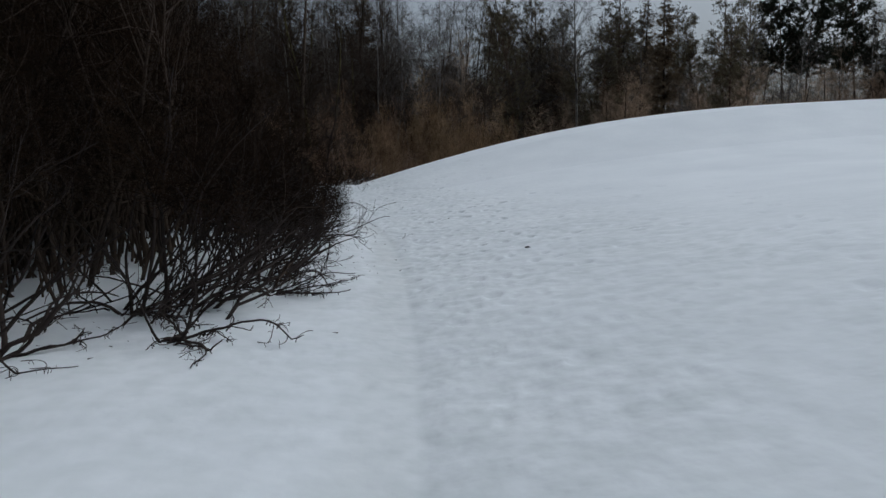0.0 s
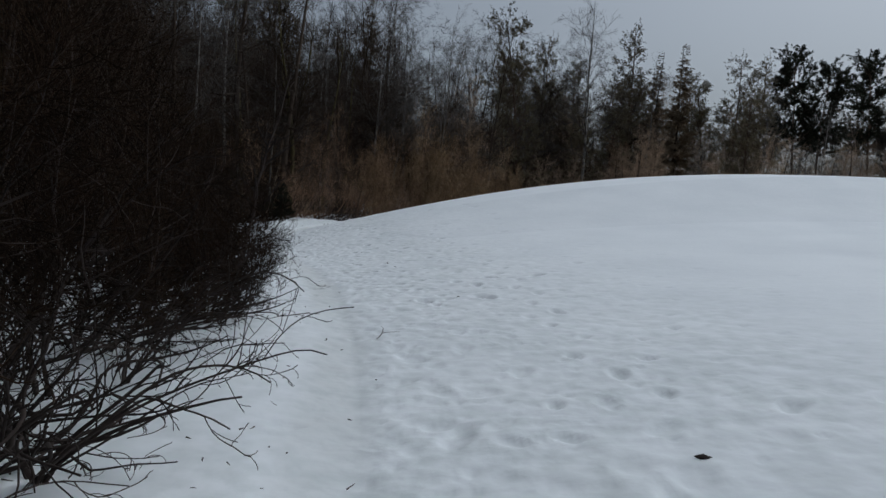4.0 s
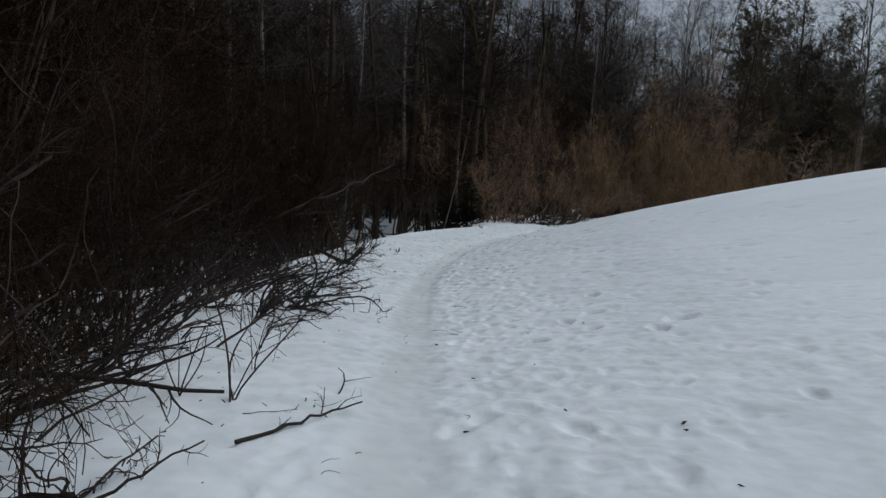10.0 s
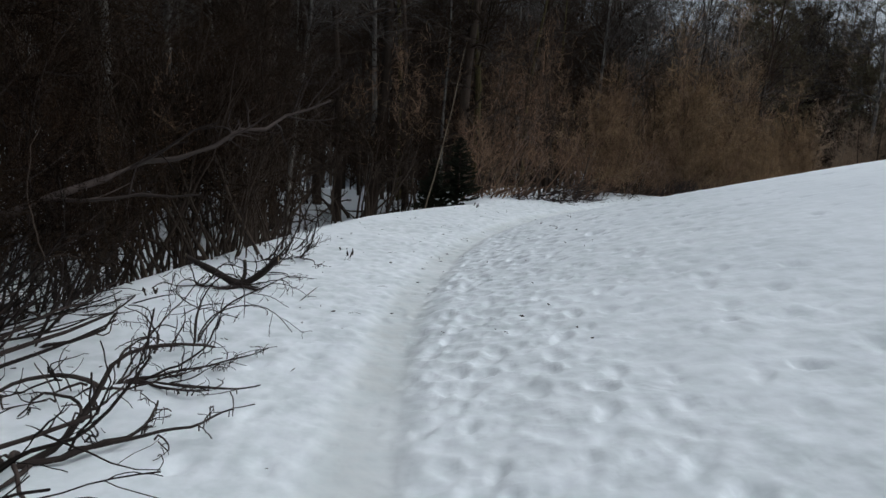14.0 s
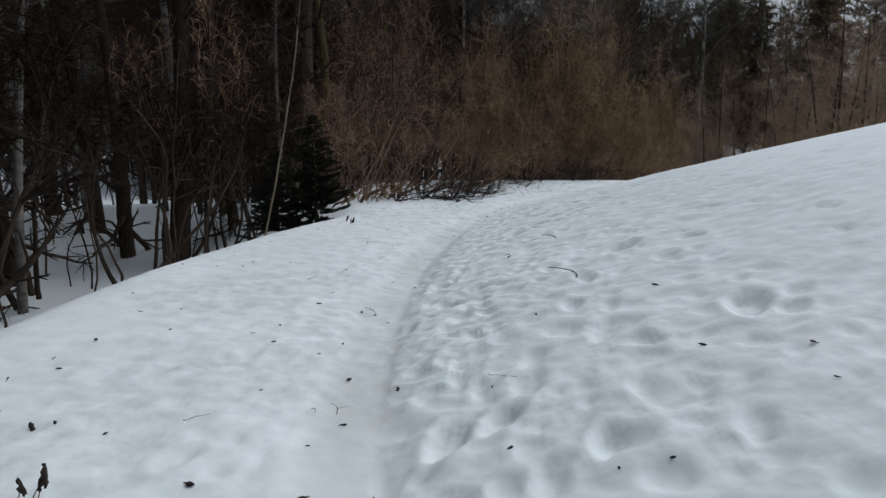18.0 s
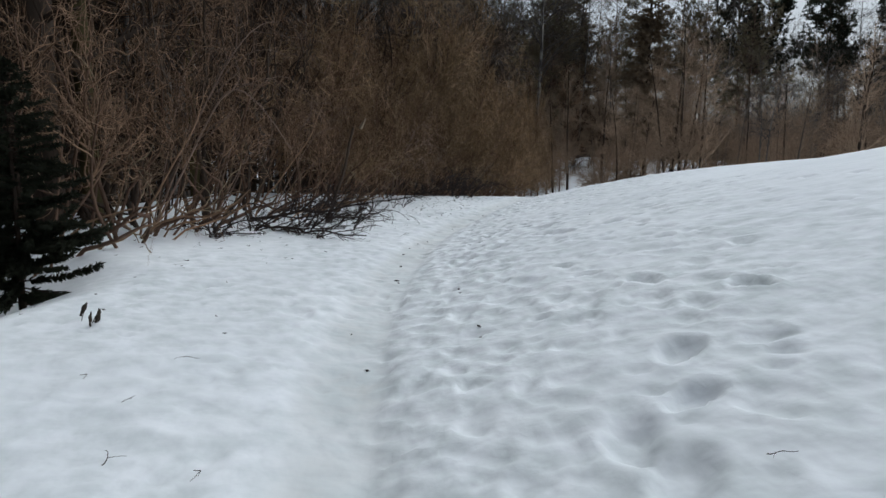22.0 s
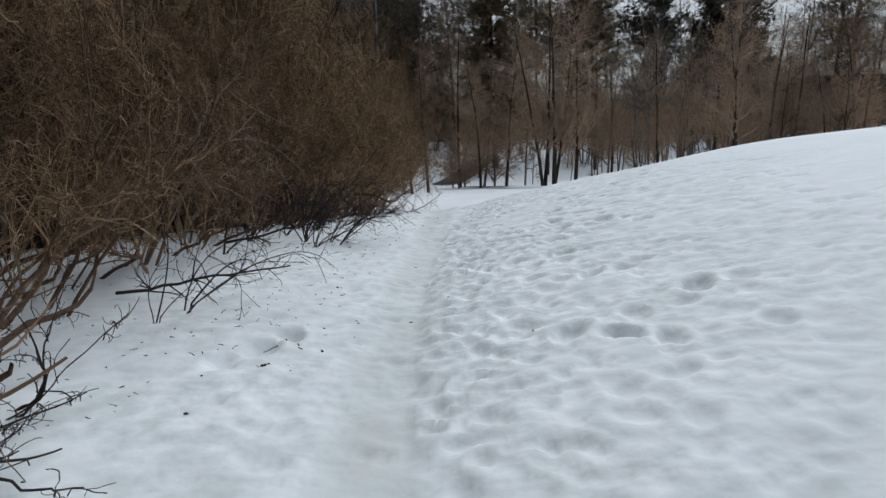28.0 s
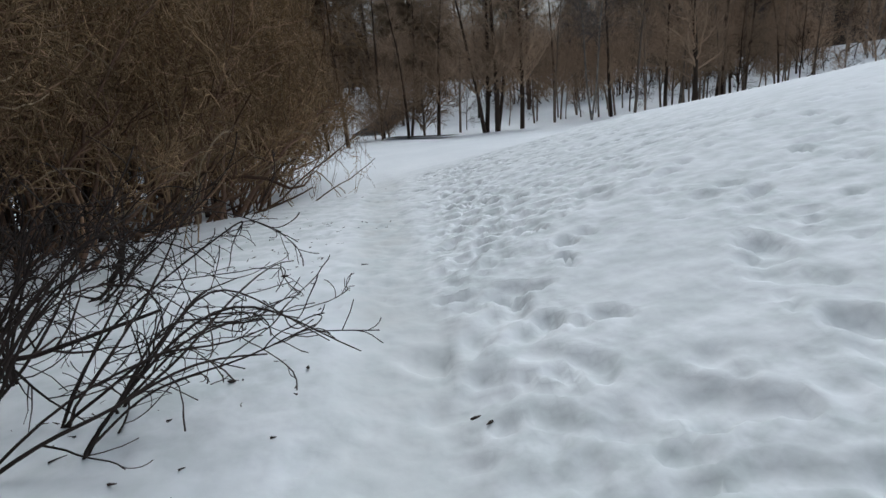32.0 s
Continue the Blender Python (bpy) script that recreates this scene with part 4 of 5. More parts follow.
spruces = [make_spruce(71, 15, 2.7, "tall dark green spruce"), make_spruce(72, 19, 2.9, "broad brownish-dark spruce with a bare lower trunk", 0.1, boughs=260, fill=38, needles=BROWN_NEEDLES)]
young_spruce = make_spruce(73, 3.6, 1.35, "small dark spruce with boughs down to the snow", 0.02, 190, 170, spray=0.62)
pines = [make_pine(81, 17, "tall pine with a ragged dark crown"), make_pine(82, 16, "pine with reddish bark and a ragged crown", 0.2)]

dead_skirt = [make_bare_tree(56 + i, 13, "dark trunk with dead level lower branches", BARK, BARK, "dead_spruce", limbs=46, bare=0.02, lean=84, droop=-0.15, radius=0.17, reach=0.12, fill=4) for i in range(2)]
for n, (x, y, size) in enumerate([(-11.3, 38.3, 1.3), (-12.7, 38.9, 1.0), (-10.4, 39.2, 0.8), (-13.6, 36.5, 0.9), (-9.6, 43.5, 0.9), (-12.5, 33.5, 1.1), (-14.5, 41.0, 1.1), (-11.5, 46.0, 1.0),
                                  (-9.0, 40.6, 1.15), (-16.0, 38.0, 1.2), (-15.0, 32.0, 1.1), (-17.5, 44.0, 1.2), (-12.0, 50.0, 1.0)]):
    plant(dead_skirt[n % 2], x, y, n * 77, size, (n % 5 - 2) * 1.5)
# far trees, brush and pines in the colours paled for haze
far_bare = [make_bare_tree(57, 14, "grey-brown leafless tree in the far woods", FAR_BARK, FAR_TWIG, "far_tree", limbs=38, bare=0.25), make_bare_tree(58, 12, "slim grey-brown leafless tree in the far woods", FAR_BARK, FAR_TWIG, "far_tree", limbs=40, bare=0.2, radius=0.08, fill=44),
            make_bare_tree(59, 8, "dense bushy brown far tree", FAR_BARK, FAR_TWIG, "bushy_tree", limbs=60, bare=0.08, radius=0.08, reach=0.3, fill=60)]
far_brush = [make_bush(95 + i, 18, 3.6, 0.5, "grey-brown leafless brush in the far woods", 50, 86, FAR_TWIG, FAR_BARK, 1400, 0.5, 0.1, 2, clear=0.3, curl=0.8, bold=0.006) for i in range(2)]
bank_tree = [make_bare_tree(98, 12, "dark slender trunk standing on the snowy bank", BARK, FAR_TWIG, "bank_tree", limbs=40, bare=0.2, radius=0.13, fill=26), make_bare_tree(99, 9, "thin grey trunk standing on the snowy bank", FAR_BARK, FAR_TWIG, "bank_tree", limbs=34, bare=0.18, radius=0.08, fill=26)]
hazed_pines = [make_pine(83, 17, "tall olive-brown pine with a ragged crown", 0.35, HAZED_NEEDLES), make_pine(84, 15, "ragged olive-brown pine in the far woods", 0.15, HAZED_NEEDLES)]
mossy = make_bare_tree(50, 13, "leafless aspen with yellowish lichen on its bark", MOSSY_BARK, TREE_TWIG, "aspen", radius=0.14)
for x, y, size in [(-8.6, 41.2, 1.0), (-9.4, 44.6, 0.9), (-7.9, 47.0, 0.9), (-10.5, 48.5, 1.1), (-6.9, 50.5, 0.9), (-11.8, 42.5, 1.0)]:
    plant(mossy, x, y, rng.uniform(0, 360), size, rng.normal(0, 2))
for n in range(280):
    y = rng.uniform(-6, 70)
    d = edge(y) - 2.6 - 26 * rng.random() ** 1.4
    pick = rng.random()
    kind_of = bare[n % 4] if pick < 0.68 else birches[n % 2] if pick < 0.88 else spruces[n % 2] if pick < 0.93 else pines[n % 2]
    if y > 52 and pick > 0.88:
        kind_of = far_bare[n % 3]
    if 17 < y < 52:
        kind_of = (bare[0], birches[0], bare[1], birches[1])[n % 4] if pick < 0.9 else dead_skirt[n % 2]
        if n % 5 < 2:
            continue
    plant(kind_of, float(beside(y, d)), y, rng.uniform(0, 360), rng.uniform(0.75, 1.15), rng.normal(0, 2.5))
for n in range(46):
    y = -2 + n * 1.5 + rng.uniform(-0.5, 0.5)
    if 17 < y < 52 and n % 3:
        continue
    plant(bare[3 if n % 3 else 2], float(beside(y, edge(y) - rng.uniform(3, 6))), y, rng.uniform(0, 360), rng.uniform(0.75, 1.0), rng.normal(0, 3))
for n in range(100):
    y = rng.uniform(8, 76)
    plant(bare[n % 2] if n % 5 else birches[0], float(beside(y, -rng.uniform(13, 36))), y, rng.uniform(0, 360), rng.uniform(1.1, 1.5), rng.normal(0, 2))
# far woods beyond the hill and the lane
for n in range(430):
    bearing = radians(rng.uniform(-35, 74))
    far = rng.uniform(76, 118) if bearing < radians(14) else rng.uniform(98, 128) if bearing < radians(45) else rng.uniform(82, 118)
    x, y = far * math.sin(bearing), 14 + far * math.cos(bearing)
    if 24 < x < 44 and y < 106 or radians(12) < bearing < radians(46) and n % 2:
        continue
    pick = rng.random()
    # leafless trees past 20 degrees take the haze-paled bark and twigs
    kind_of = (bare[n % 4] if bearing < radians(20) else far_bare[n % 3]) if pick < 0.72 else birches[n % 2] if pick < 0.9 else spruces[1] if pick < 0.91 else hazed_pines[n % 2]
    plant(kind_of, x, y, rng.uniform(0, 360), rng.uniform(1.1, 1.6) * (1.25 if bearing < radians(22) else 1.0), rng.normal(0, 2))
for n in range(150):
    bearing = radians(rng.uniform(-30, 72))
    far = rng.uniform(74, 100) if bearing < radians(14) else rng.uniform(106, 122)
    x, y = far * math.sin(bearing), 14 + far * math.cos(bearing)
    if 26 < x < 42 and y < 106:
        continue
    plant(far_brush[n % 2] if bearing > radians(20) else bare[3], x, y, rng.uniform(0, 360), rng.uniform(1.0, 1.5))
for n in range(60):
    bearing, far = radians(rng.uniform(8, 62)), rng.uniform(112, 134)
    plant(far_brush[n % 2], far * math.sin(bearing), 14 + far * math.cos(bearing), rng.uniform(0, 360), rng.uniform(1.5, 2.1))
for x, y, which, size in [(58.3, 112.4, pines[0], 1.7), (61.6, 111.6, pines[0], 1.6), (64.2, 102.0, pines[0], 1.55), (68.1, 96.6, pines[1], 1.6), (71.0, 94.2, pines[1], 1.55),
                          (47.0, 110.0, hazed_pines[0], 1.55), (43.5, 112.0, hazed_pines[1], 1.5), (30.6, 91.0, spruces[1], 1.38), (36.0, 83.0, hazed_pines[0], 1.15), (36.6, 75.5, birches[1], 1.0)]:
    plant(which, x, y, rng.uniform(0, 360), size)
for x, y, size in [(-4.7, 59.4, 1.0), (-9.5, 54.2, 1.0), (-9.0, 55.2, 1.0), (-10.2, 58.3, 0.95), (-9.7, 59.4, 1.0), (-4.7, 61.6, 1.05),
                   (-20.0, 58.3, 1.0), (-12.1, 65.8, 1.0), (-11.3, 66.0, 0.95), (-16.9, 61.6, 1.0), (42.5, 82.0, 0.8), (43.2, 82.3, 0.75), (37.9, 70.4, 1.0)]:
    plant(birches[0], x, y, rng.uniform(0, 360), size, rng.normal(0, 2))
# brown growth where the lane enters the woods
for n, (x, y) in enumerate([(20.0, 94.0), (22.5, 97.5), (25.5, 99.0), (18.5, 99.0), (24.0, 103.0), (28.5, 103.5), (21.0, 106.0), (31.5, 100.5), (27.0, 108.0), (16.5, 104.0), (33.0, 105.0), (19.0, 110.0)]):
    plant((hazed_pines[1], far_bare[2], bare[4], far_bare[0])[n % 4], x, y, 53 * n, 1.15 + 0.07 * (n % 5))
# thin trunks on the bank beyond the lane
for n in range(70):
    f = rng.random()
    x, y = 29 + 34 * f + rng.normal(0, 1.5), 99 - 26 * f + rng.uniform(-3, 8)
    if abs((x - 22.2) * 0.702 - (y - 85.6) * 0.712) < 2.2:
        continue
    plant((bank_tree[1], far_bare[1], bare[2])[n % 3], x, y, rng.uniform(0, 360), rng.uniform(0.6, 1.0), rng.normal(0, 4))
    if n % 4 == 0:
        plant(bare[2], x + 0.35, y + 0.2, rng.uniform(0, 360), rng.uniform(0.6, 0.9), rng.normal(0, 7))
        plant(bare[2], x - 0.3, y - 0.1, rng.uniform(0, 360), rng.uniform(0.5, 0.8), rng.normal(0, 9))
for n in range(40):
    f = rng.random()
    plant(bank_tree[1] if n % 2 else birches[1], 30 + 32 * f + rng.normal(0, 1.5), 96 - 25 * f + rng.uniform(-5, 4), rng.uniform(0, 360), rng.uniform(0.45, 0.85), rng.normal(0, 6))
for n in range(54):
    bearing, far = radians(rng.uniform(37, 72)), rng.uniform(38, 60)
    x, y = -1.5 + far * math.sin(bearing), 44 + far * math.cos(bearing)
    plant(bank_tree[1] if n % 3 else bare[2], x, y, rng.uniform(0, 360), rng.uniform(0.45, 0.85), rng.normal(0, 6))
for x, y, size, tilt in [(17.9, 67.2, 0.8, -9), (18.2, 67.4, 0.9, 3), (18.5, 67.0, 1.0, 0), (18.8, 67.3, 0.8, 8), (19.7, 66.6, 0.9, 1), (27.7, 72.2, 0.8, 0), (26.4, 87.2, 0.9, -2), (31.5, 84.0, 0.9, 0)]:
    plant(bank_tree[0], x, y, 40, size, tilt)
for turn, tilt in [(0, 9), (180, 8)]:
    plant(birches[1], 23.9, 66.0, turn, 0.8, tilt)
for n in range(30):
    f = rng.random()
    x, y = 24.6 + 22 * f + rng.normal(0, 1.2), 64 + 2 * f + rng.uniform(-1.5, 5)
    plant(bank_tree[1] if n % 3 else bank_tree[0], x, y, rng.uniform(0, 360), rng.uniform(0.6, 1.0), rng.normal(0, 5))
for n in range(34):
    x, y = rng.uniform(9, 21), rng.uniform(72, 96)
    if abs((x - 22.2) * 0.702 - (y - 85.6) * 0.712) > 1.5 and x - 7 > (y - 62) * 0.05:
        plant((bank_tree[1], bank_tree[0], far_bare[2])[n % 3], x, y, rng.uniform(0, 360), rng.uniform(0.6, 1.0), rng.normal(0, 4))
for x, y, size in [(37.6, 86.5, 0.9), (40.5, 82.0, 1.0), (43.0, 79.5, 0.95), (45.5, 74.8, 1.1), (48.0, 72.0, 1.0), (51.0, 69.0, 1.1)]:
    plant(bare[4], x, y, rng.uniform(0, 360), size, rng.normal(0, 2))
for n in range(9):
    plant(light[n % 2], 38 + 2.4 * n + rng.uniform(-1, 1), 84 - 1.9 * n + rng.uniform(-2, 2), rng.uniform(0, 360), rng.uniform(1.2, 1.9))
for n in range(12):
    y = rng.uniform(26, 39)
    plant(bare[0] if n % 3 else birches[1], float(beside(y, edge(y) - 2.5 - 9 * rng.random() ** 1.3)), y, rng.uniform(0, 360), rng.uniform(0.6, 1.0), rng.normal(0, 4))
for n in range(26):
    y = rng.uniform(3, 25)
    plant(bare[3], float(beside(y, edge(y) - rng.uniform(4, 9))), y, rng.uniform(0, 360), rng.uniform(0.9, 1.2), rng.normal(0, 3))
for n in range(16):
    f = rng.random()
    plant(sprig[n % 2], 31 + 28 * f, 97 - 26 * f + rng.uniform(-4, 4), rng.uniform(0, 360), rng.uniform(1.2, 2.4))
plant(spruces[0], -24.0, 31.0, 15, 1.0)
plant(young_spruce, -7.95, 36.5, 40, 0.55)
plant(young_spruce, -8.55, 36.2, 120, 0.45)

# ---- road and far shed ----
def strip(name, points, width, mat, label, category):
    p = np.array(points, float)
    way = unit(np.gradient(p, axis=0))
    off = np.stack([-way[:, 1], way[:, 0]], 1) * width / 2
    side_by_side = np.concatenate([p + off, p - off])
    z = land(side_by_side[:, 0], side_by_side[:, 1]) + 0.1
    n = len(p)
    i = np.arange(n - 1)
    ob = new(name, raw_mesh(name, np.column_stack([side_by_side, z]), np.stack([i, i + 1, i + n + 1, i + n], 1), mat, True))
    return tagged(ob, label, category, kind="structure")


strip("road", [(22.2 + 0.712 * s, 85.6 + 0.702 * s) for s in np.linspace(-0.6, 14, 40)], 2.3, ASPHALT, "wet dark asphalt lane climbing between snowy banks", "road")
strip("pavement", [(19.2 - 0.33 * s, 77.5 - s) for s in np.linspace(0, 10.5, 24)], 0.9, ASPHALT, "wet dark footpath along the foot of the bank", "path")


def boxes(*sizes):
    """Boxes as vertices and quads; each is (x0, x1, y0, y1, z0, z1)."""
    verts, faces = [], []
    for x0, x1, y0, y1, z0, z1 in sizes:
        s = len(verts)
        verts += [(x, y, z) for z in (z0, z1) for x, y in ((x0, y0), (x1, y0), (x1, y1), (x0, y1))]
        faces += [[s + k for k in f] for f in ((3, 2, 1, 0), (4, 5, 6, 7), (0, 1, 5, 4), (1, 2, 6, 5), (2, 3, 7, 6), (3, 0, 4, 7))]
    return np.array(verts, float), np.array(faces)


shed = thing("shed", "long low dark wooden shed behind the trees", "building")
part("wall", boxes((0, 16, 0, 6, -7, 2.9)), SHED, shed, "", False)
part("roof", boxes((-0.5, 16.5, -0.6, 6.6, 2.9, 3.15)), SHED, shed, "flat dark roof", False)
part("vent", boxes((5, 5.3, 2, 2.3, 3.15, 3.9)), SHED, shed, "", False)
for n in range(16):
    part("board", boxes((n + 0.05, n + 0.95, -0.04, -0.002, -6.5, 2.85)), SHED, shed, "", False)
shed.matrix_basis = pose(68, 84, 4.2, 0, 0, -26)


# ---- single things on and beside the path ----
def make_twig(seed, length, radius, label, mat, forks=4, name="fallen_twig"):
    r = np.random.default_rng(seed)
    main = grow(np.array([[-length / 2, 0, radius]]), np.array([[1.0, r.normal(0, 0.2), 0.05]]), np.array([length]), np.array([radius]), 8, 0.16, -0.05, 0.45, r)
    arms = grow(*sprout(main, forks, 0.2, 0.9, 45, 0.4, 0.7, r), 5, 0.16, -0.1, 0.4, r)
    both = joined(tubes(main, 6), tubes(arms, 5))
    both[0][:, 2] = np.abs(both[0][:, 2]) * 0.6
    return tagged(new(name, raw_mesh(name, *both, mat, True)), label, "twig", "fallen twigs on the snow")


def bent_twig(x, y, turn, length, radius, bend, label):
    """A single long twig, bent in its own plane, lying on the snow."""
    n = 12
    angle = np.linspace(-0.25 * bend, 0.75 * bend, n) * np.linspace(0.6, 1.0, n)
    way = np.stack([np.cos(angle), np.sin(angle)], 1) * length / n
    pts = np.concatenate([[[0, 0]], np.cumsum(way, 0)]) - [length / 2, 0]
    pts = np.column_stack([pts, radius + 0.012 * np.sin(np.linspace(0, math.pi, n + 1))])
    main = (pts[None], radius * np.linspace(0.45, 1.0, n + 1)[None])
    r = np.random.default_rng(int(length * 100))
    bud = grow(*sprout(main, 3, 0.5, 0.95, 50, 0.1, 0.7, r), 3, 0.1, 0.0, 0.5, r)
    twig = tagged(new("bent_twig", raw_mesh("bent_twig", *joined(tubes(main, 6), tubes(bud, 5)), DARK_TWIG, True)), label, "twig", "fallen twigs on the snow")
    twig.matrix_basis = pose(x, y, rest(x, y) + 0.01, 0, 0, turn)


bent_twig(-6.62, 24.62, -24, 0.36, 0.005, -1.0, "thin curved pale twig on the snow")
bent_twig(-4.55, 29.98, -52, 0.46, 0.0055, -1.3, "long thin curved twig lying on the snow")
bent_twig(-4.92, 31.1, -60, 0.16, 0.005, -1.8, "short hooked twig on the snow")
bent_twig(-4.48, 31.5, -60, 0.3, 0.005, -0.7, "short thin curved twig on the snow")
bent_twig(-2.98, 43.2, 30, 0.3, 0.006, 1.0, "thin curved twig lying on the snow")


def make_chip(seed, size, label, mat, name="bark_chip"):
    r = np.random.default_rng(seed)
    pts = np.stack([np.linspace(-size / 2, size / 2, 5), r.normal(0, size * 0.06, 5), np.full(5, size * 0.1)], 1)[None]
    body = tubes((pts, size * np.array([[0.06, 0.24, 0.3, 0.22, 0.04]]) * r.uniform(0.6, 1.1, (1, 5))), 6)
    body[0][:] += r.normal(0, size * 0.025, body[0].shape)
    return tagged(new(name, raw_mesh(name, *body, mat, True)), label, "debris", "bark chips on the snow")


twigs = [make_twig(101, 0.36, 0.0055, "thin brown twig lying on the snow", DARK_TWIG, 1), make_twig(102, 0.36, 0.005, "short crooked twig on the snow", DARK_TWIG, 2),
         make_twig(103, 0.36, 0.006, "bent dark stick on the snow", DARK_TWIG, 1)]
chips = [make_chip(111 + i, 0.075, "small dark bark chip on the snow", DEAD_LEAF if i % 2 else DARK_TWIG) for i in range(4)]
TWIGS = [(-0.79, 11.3, 75, 0.38), (-2.15, 15.44, 45, 0.07), (-2.9, 16.41, 54, 0.09), (-2.94, 16.48, -6, 0.09), (-3.57, 16.95, 27, 0.34), (-2.48, 17.42, -37, 0.1), (-3.5, 17.77, 104, 0.46), (-3.84, 19.83, 99, 0.12), (-3.35, 19.98, 14, 0.12), (-3.55, 20.04, -23, 0.21), (-3.38, 20.12, -36, 0.24), (-4.48, 20.59, 117, 0.34), (-3.8, 21.57, -50, 0.31), (-3.35, 21.6, 87, 0.18), (-4.83, 24.45, -51, 0.14), (-5.84, 24.89, -27, 0.16), (-6.5, 25.22, 107, 0.7), (-6.05, 26.19, 17, 0.14), (-6.72, 28.2, -4, 0.14), (-5.16, 28.36, -21, 0.17), (-6.16, 28.4, -16, 0.07), (-6.05, 28.43, 95, 0.11), (-6.12, 30.28, -60, 0.28), (-6.52, 30.73, -60, 0.08)]
TWIGS_B = [(-6.82, 31.28, 23, 0.15), (-6.05, 31.31, 0, 0.07), (-6.55, 31.58, -75, 0.23), (-4.52, 32.3, -60, 0.08), (-5.8, 32.42, 40, 0.08), (-6.23, 33.17, -54, 0.09), (-6.57, 33.33, 67, 0.08), (-6.62, 33.89, 39, 0.06), (-6.88, 34.23, -32, 0.09), (-6.44, 34.45, -61, 0.18), (-4.81, 39.23, 16, 0.07), (-4.75, 39.7, 3, 0.19), (-4.22, 39.81, 41, 0.21), (-1.92, 45.72, -85, 0.43), (-1.62, 45.89, 32, 0.26), (-1.17, 46.64, 62, 0.34), (-1.94, 46.69, 58, 0.28)]
for n, (x, y, turn, size) in enumerate(TWIGS + TWIGS_B):
    t = twigs[n % 3]
    m = pose(x, y, rest(x, y) + 0.012, 0, 0, turn)
    t = t if n < 3 else copy_thing(t, m)
    t.matrix_basis = m
    t.scale = (size / 0.36,) * 3 if size > 0.15 else (size / 0.36, 0.5, 0.5)
CHIPS = [(0.98, 8.14, 1.8), (-1.12, 10.85, 0.9), (-1.36, 13.1, 0.9), (-0.02, 13.36, 0.9), (-1.67, 14.24, 0.8), (-1.06, 16.7, 0.7), (-2.44, 17.19, 0.9), (-3.43, 17.2, 0.8), (-1.25, 17.38, 0.8), (-1.26, 17.47, 1.3), (-1.93, 17.62, 0.9), (-2.71, 18.34, 0.8), (-2.31, 18.69, 0.6), (-3.4, 19.5, 0.9), (-2.59, 19.91, 0.6), (-2.11, 20.44, 0.9), (-4.49, 20.83, 0.7), (-3.63, 24.13, 0.9), (-4.29, 24.34, 0.8), (-4.31, 24.38, 0.6), (-3.76, 24.38, 0.8), (-5.74, 24.45, 1.1), (-4.4, 24.46, 0.6), (-6.16, 24.49, 0.9), (-4.25, 24.78, 1.1)]
CHIPS_B = [(-6.06, 24.91, 1.2), (-4.06, 25.04, 1), (-5.6, 25.26, 0.8), (-7.02, 25.54, 0.6), (-4.34, 25.97, 0.7), (-5.52, 26.19, 0.5), (-4.89, 26.6, 0.6), (-7.04, 26.63, 0.6), (-5.85, 26.82, 1.0), (-5.69, 27.24, 0.6), (-4.62, 27.35, 0.7), (-4.81, 27.36, 0.6), (-3.94, 27.56, 0.6), (-6.03, 27.58, 1.1), (-5.74, 27.58, 0.8), (-6.52, 27.63, 1.2), (-5.18, 27.68, 0.8), (-3.86, 27.88, 0.9), (-6.12, 28.04, 0.6), (-7.11, 28.06, 0.7), (-4.23, 28.15, 1), (-5.99, 28.26, 0.9), (-5.22, 28.31, 0.9), (-5.74, 28.6, 0.6)]
CHIPS_C = [(-6.52, 28.62, 0.6), (-5.74, 28.63, 1.3), (-7.83, 28.85, 0.9), (-6.06, 28.86, 1.1), (-4.16, 29.14, 1.2), (-6.32, 29.21, 0.7), (-4.89, 29.25, 0.9), (-7.91, 29.39, 1), (-6.68, 29.42, 0.9), (-6.2, 29.44, 0.9), (-6.88, 29.61, 0.8), (-7.51, 29.66, 0.7), (-6.74, 29.8, 0.8), (-5.95, 29.97, 0.6), (-5.03, 30.1, 0.5), (-6.07, 30.18, 0.8), (-7.66, 30.2, 0.6), (-6.19, 30.23, 1.3), (-6.57, 30.38, 1), (-5.82, 31.15, 0.8), (-7.68, 31.77, 0.9), (-7.63, 31.97, 0.6), (-6.32, 32.47, 0.6), (-5.48, 34.27, 0.8)]
CHIPS_D = [(-4.8, 34.32, 0.7), (-4.78, 34.43, 1), (-6.29, 34.97, 0.6), (-5.49, 34.98, 0.5), (-6.38, 35.39, 0.6), (-4.61, 35.47, 0.6), (-4.6, 35.54, 1), (-7.13, 35.57, 0.7), (-4.31, 36.18, 0.9), (-4.91, 36.47, 0.9), (-4.9, 36.62, 1.1), (-4.71, 37.45, 1), (-3.64, 37.86, 0.9), (-3.65, 37.87, 0.7), (-2.28, 37.97, 0.6), (-4.54, 38.23, 0.9), (-4.36, 38.77, 0.7), (-4.16, 38.82, 0.6), (-4.16, 39.21, 0.8), (-3.98, 39.41, 0.8), (-4.22, 40.65, 0.6), (-3.22, 40.94, 0.6), (-1.71, 42.03, 0.6), (-3.7, 42.3, 0.8)]
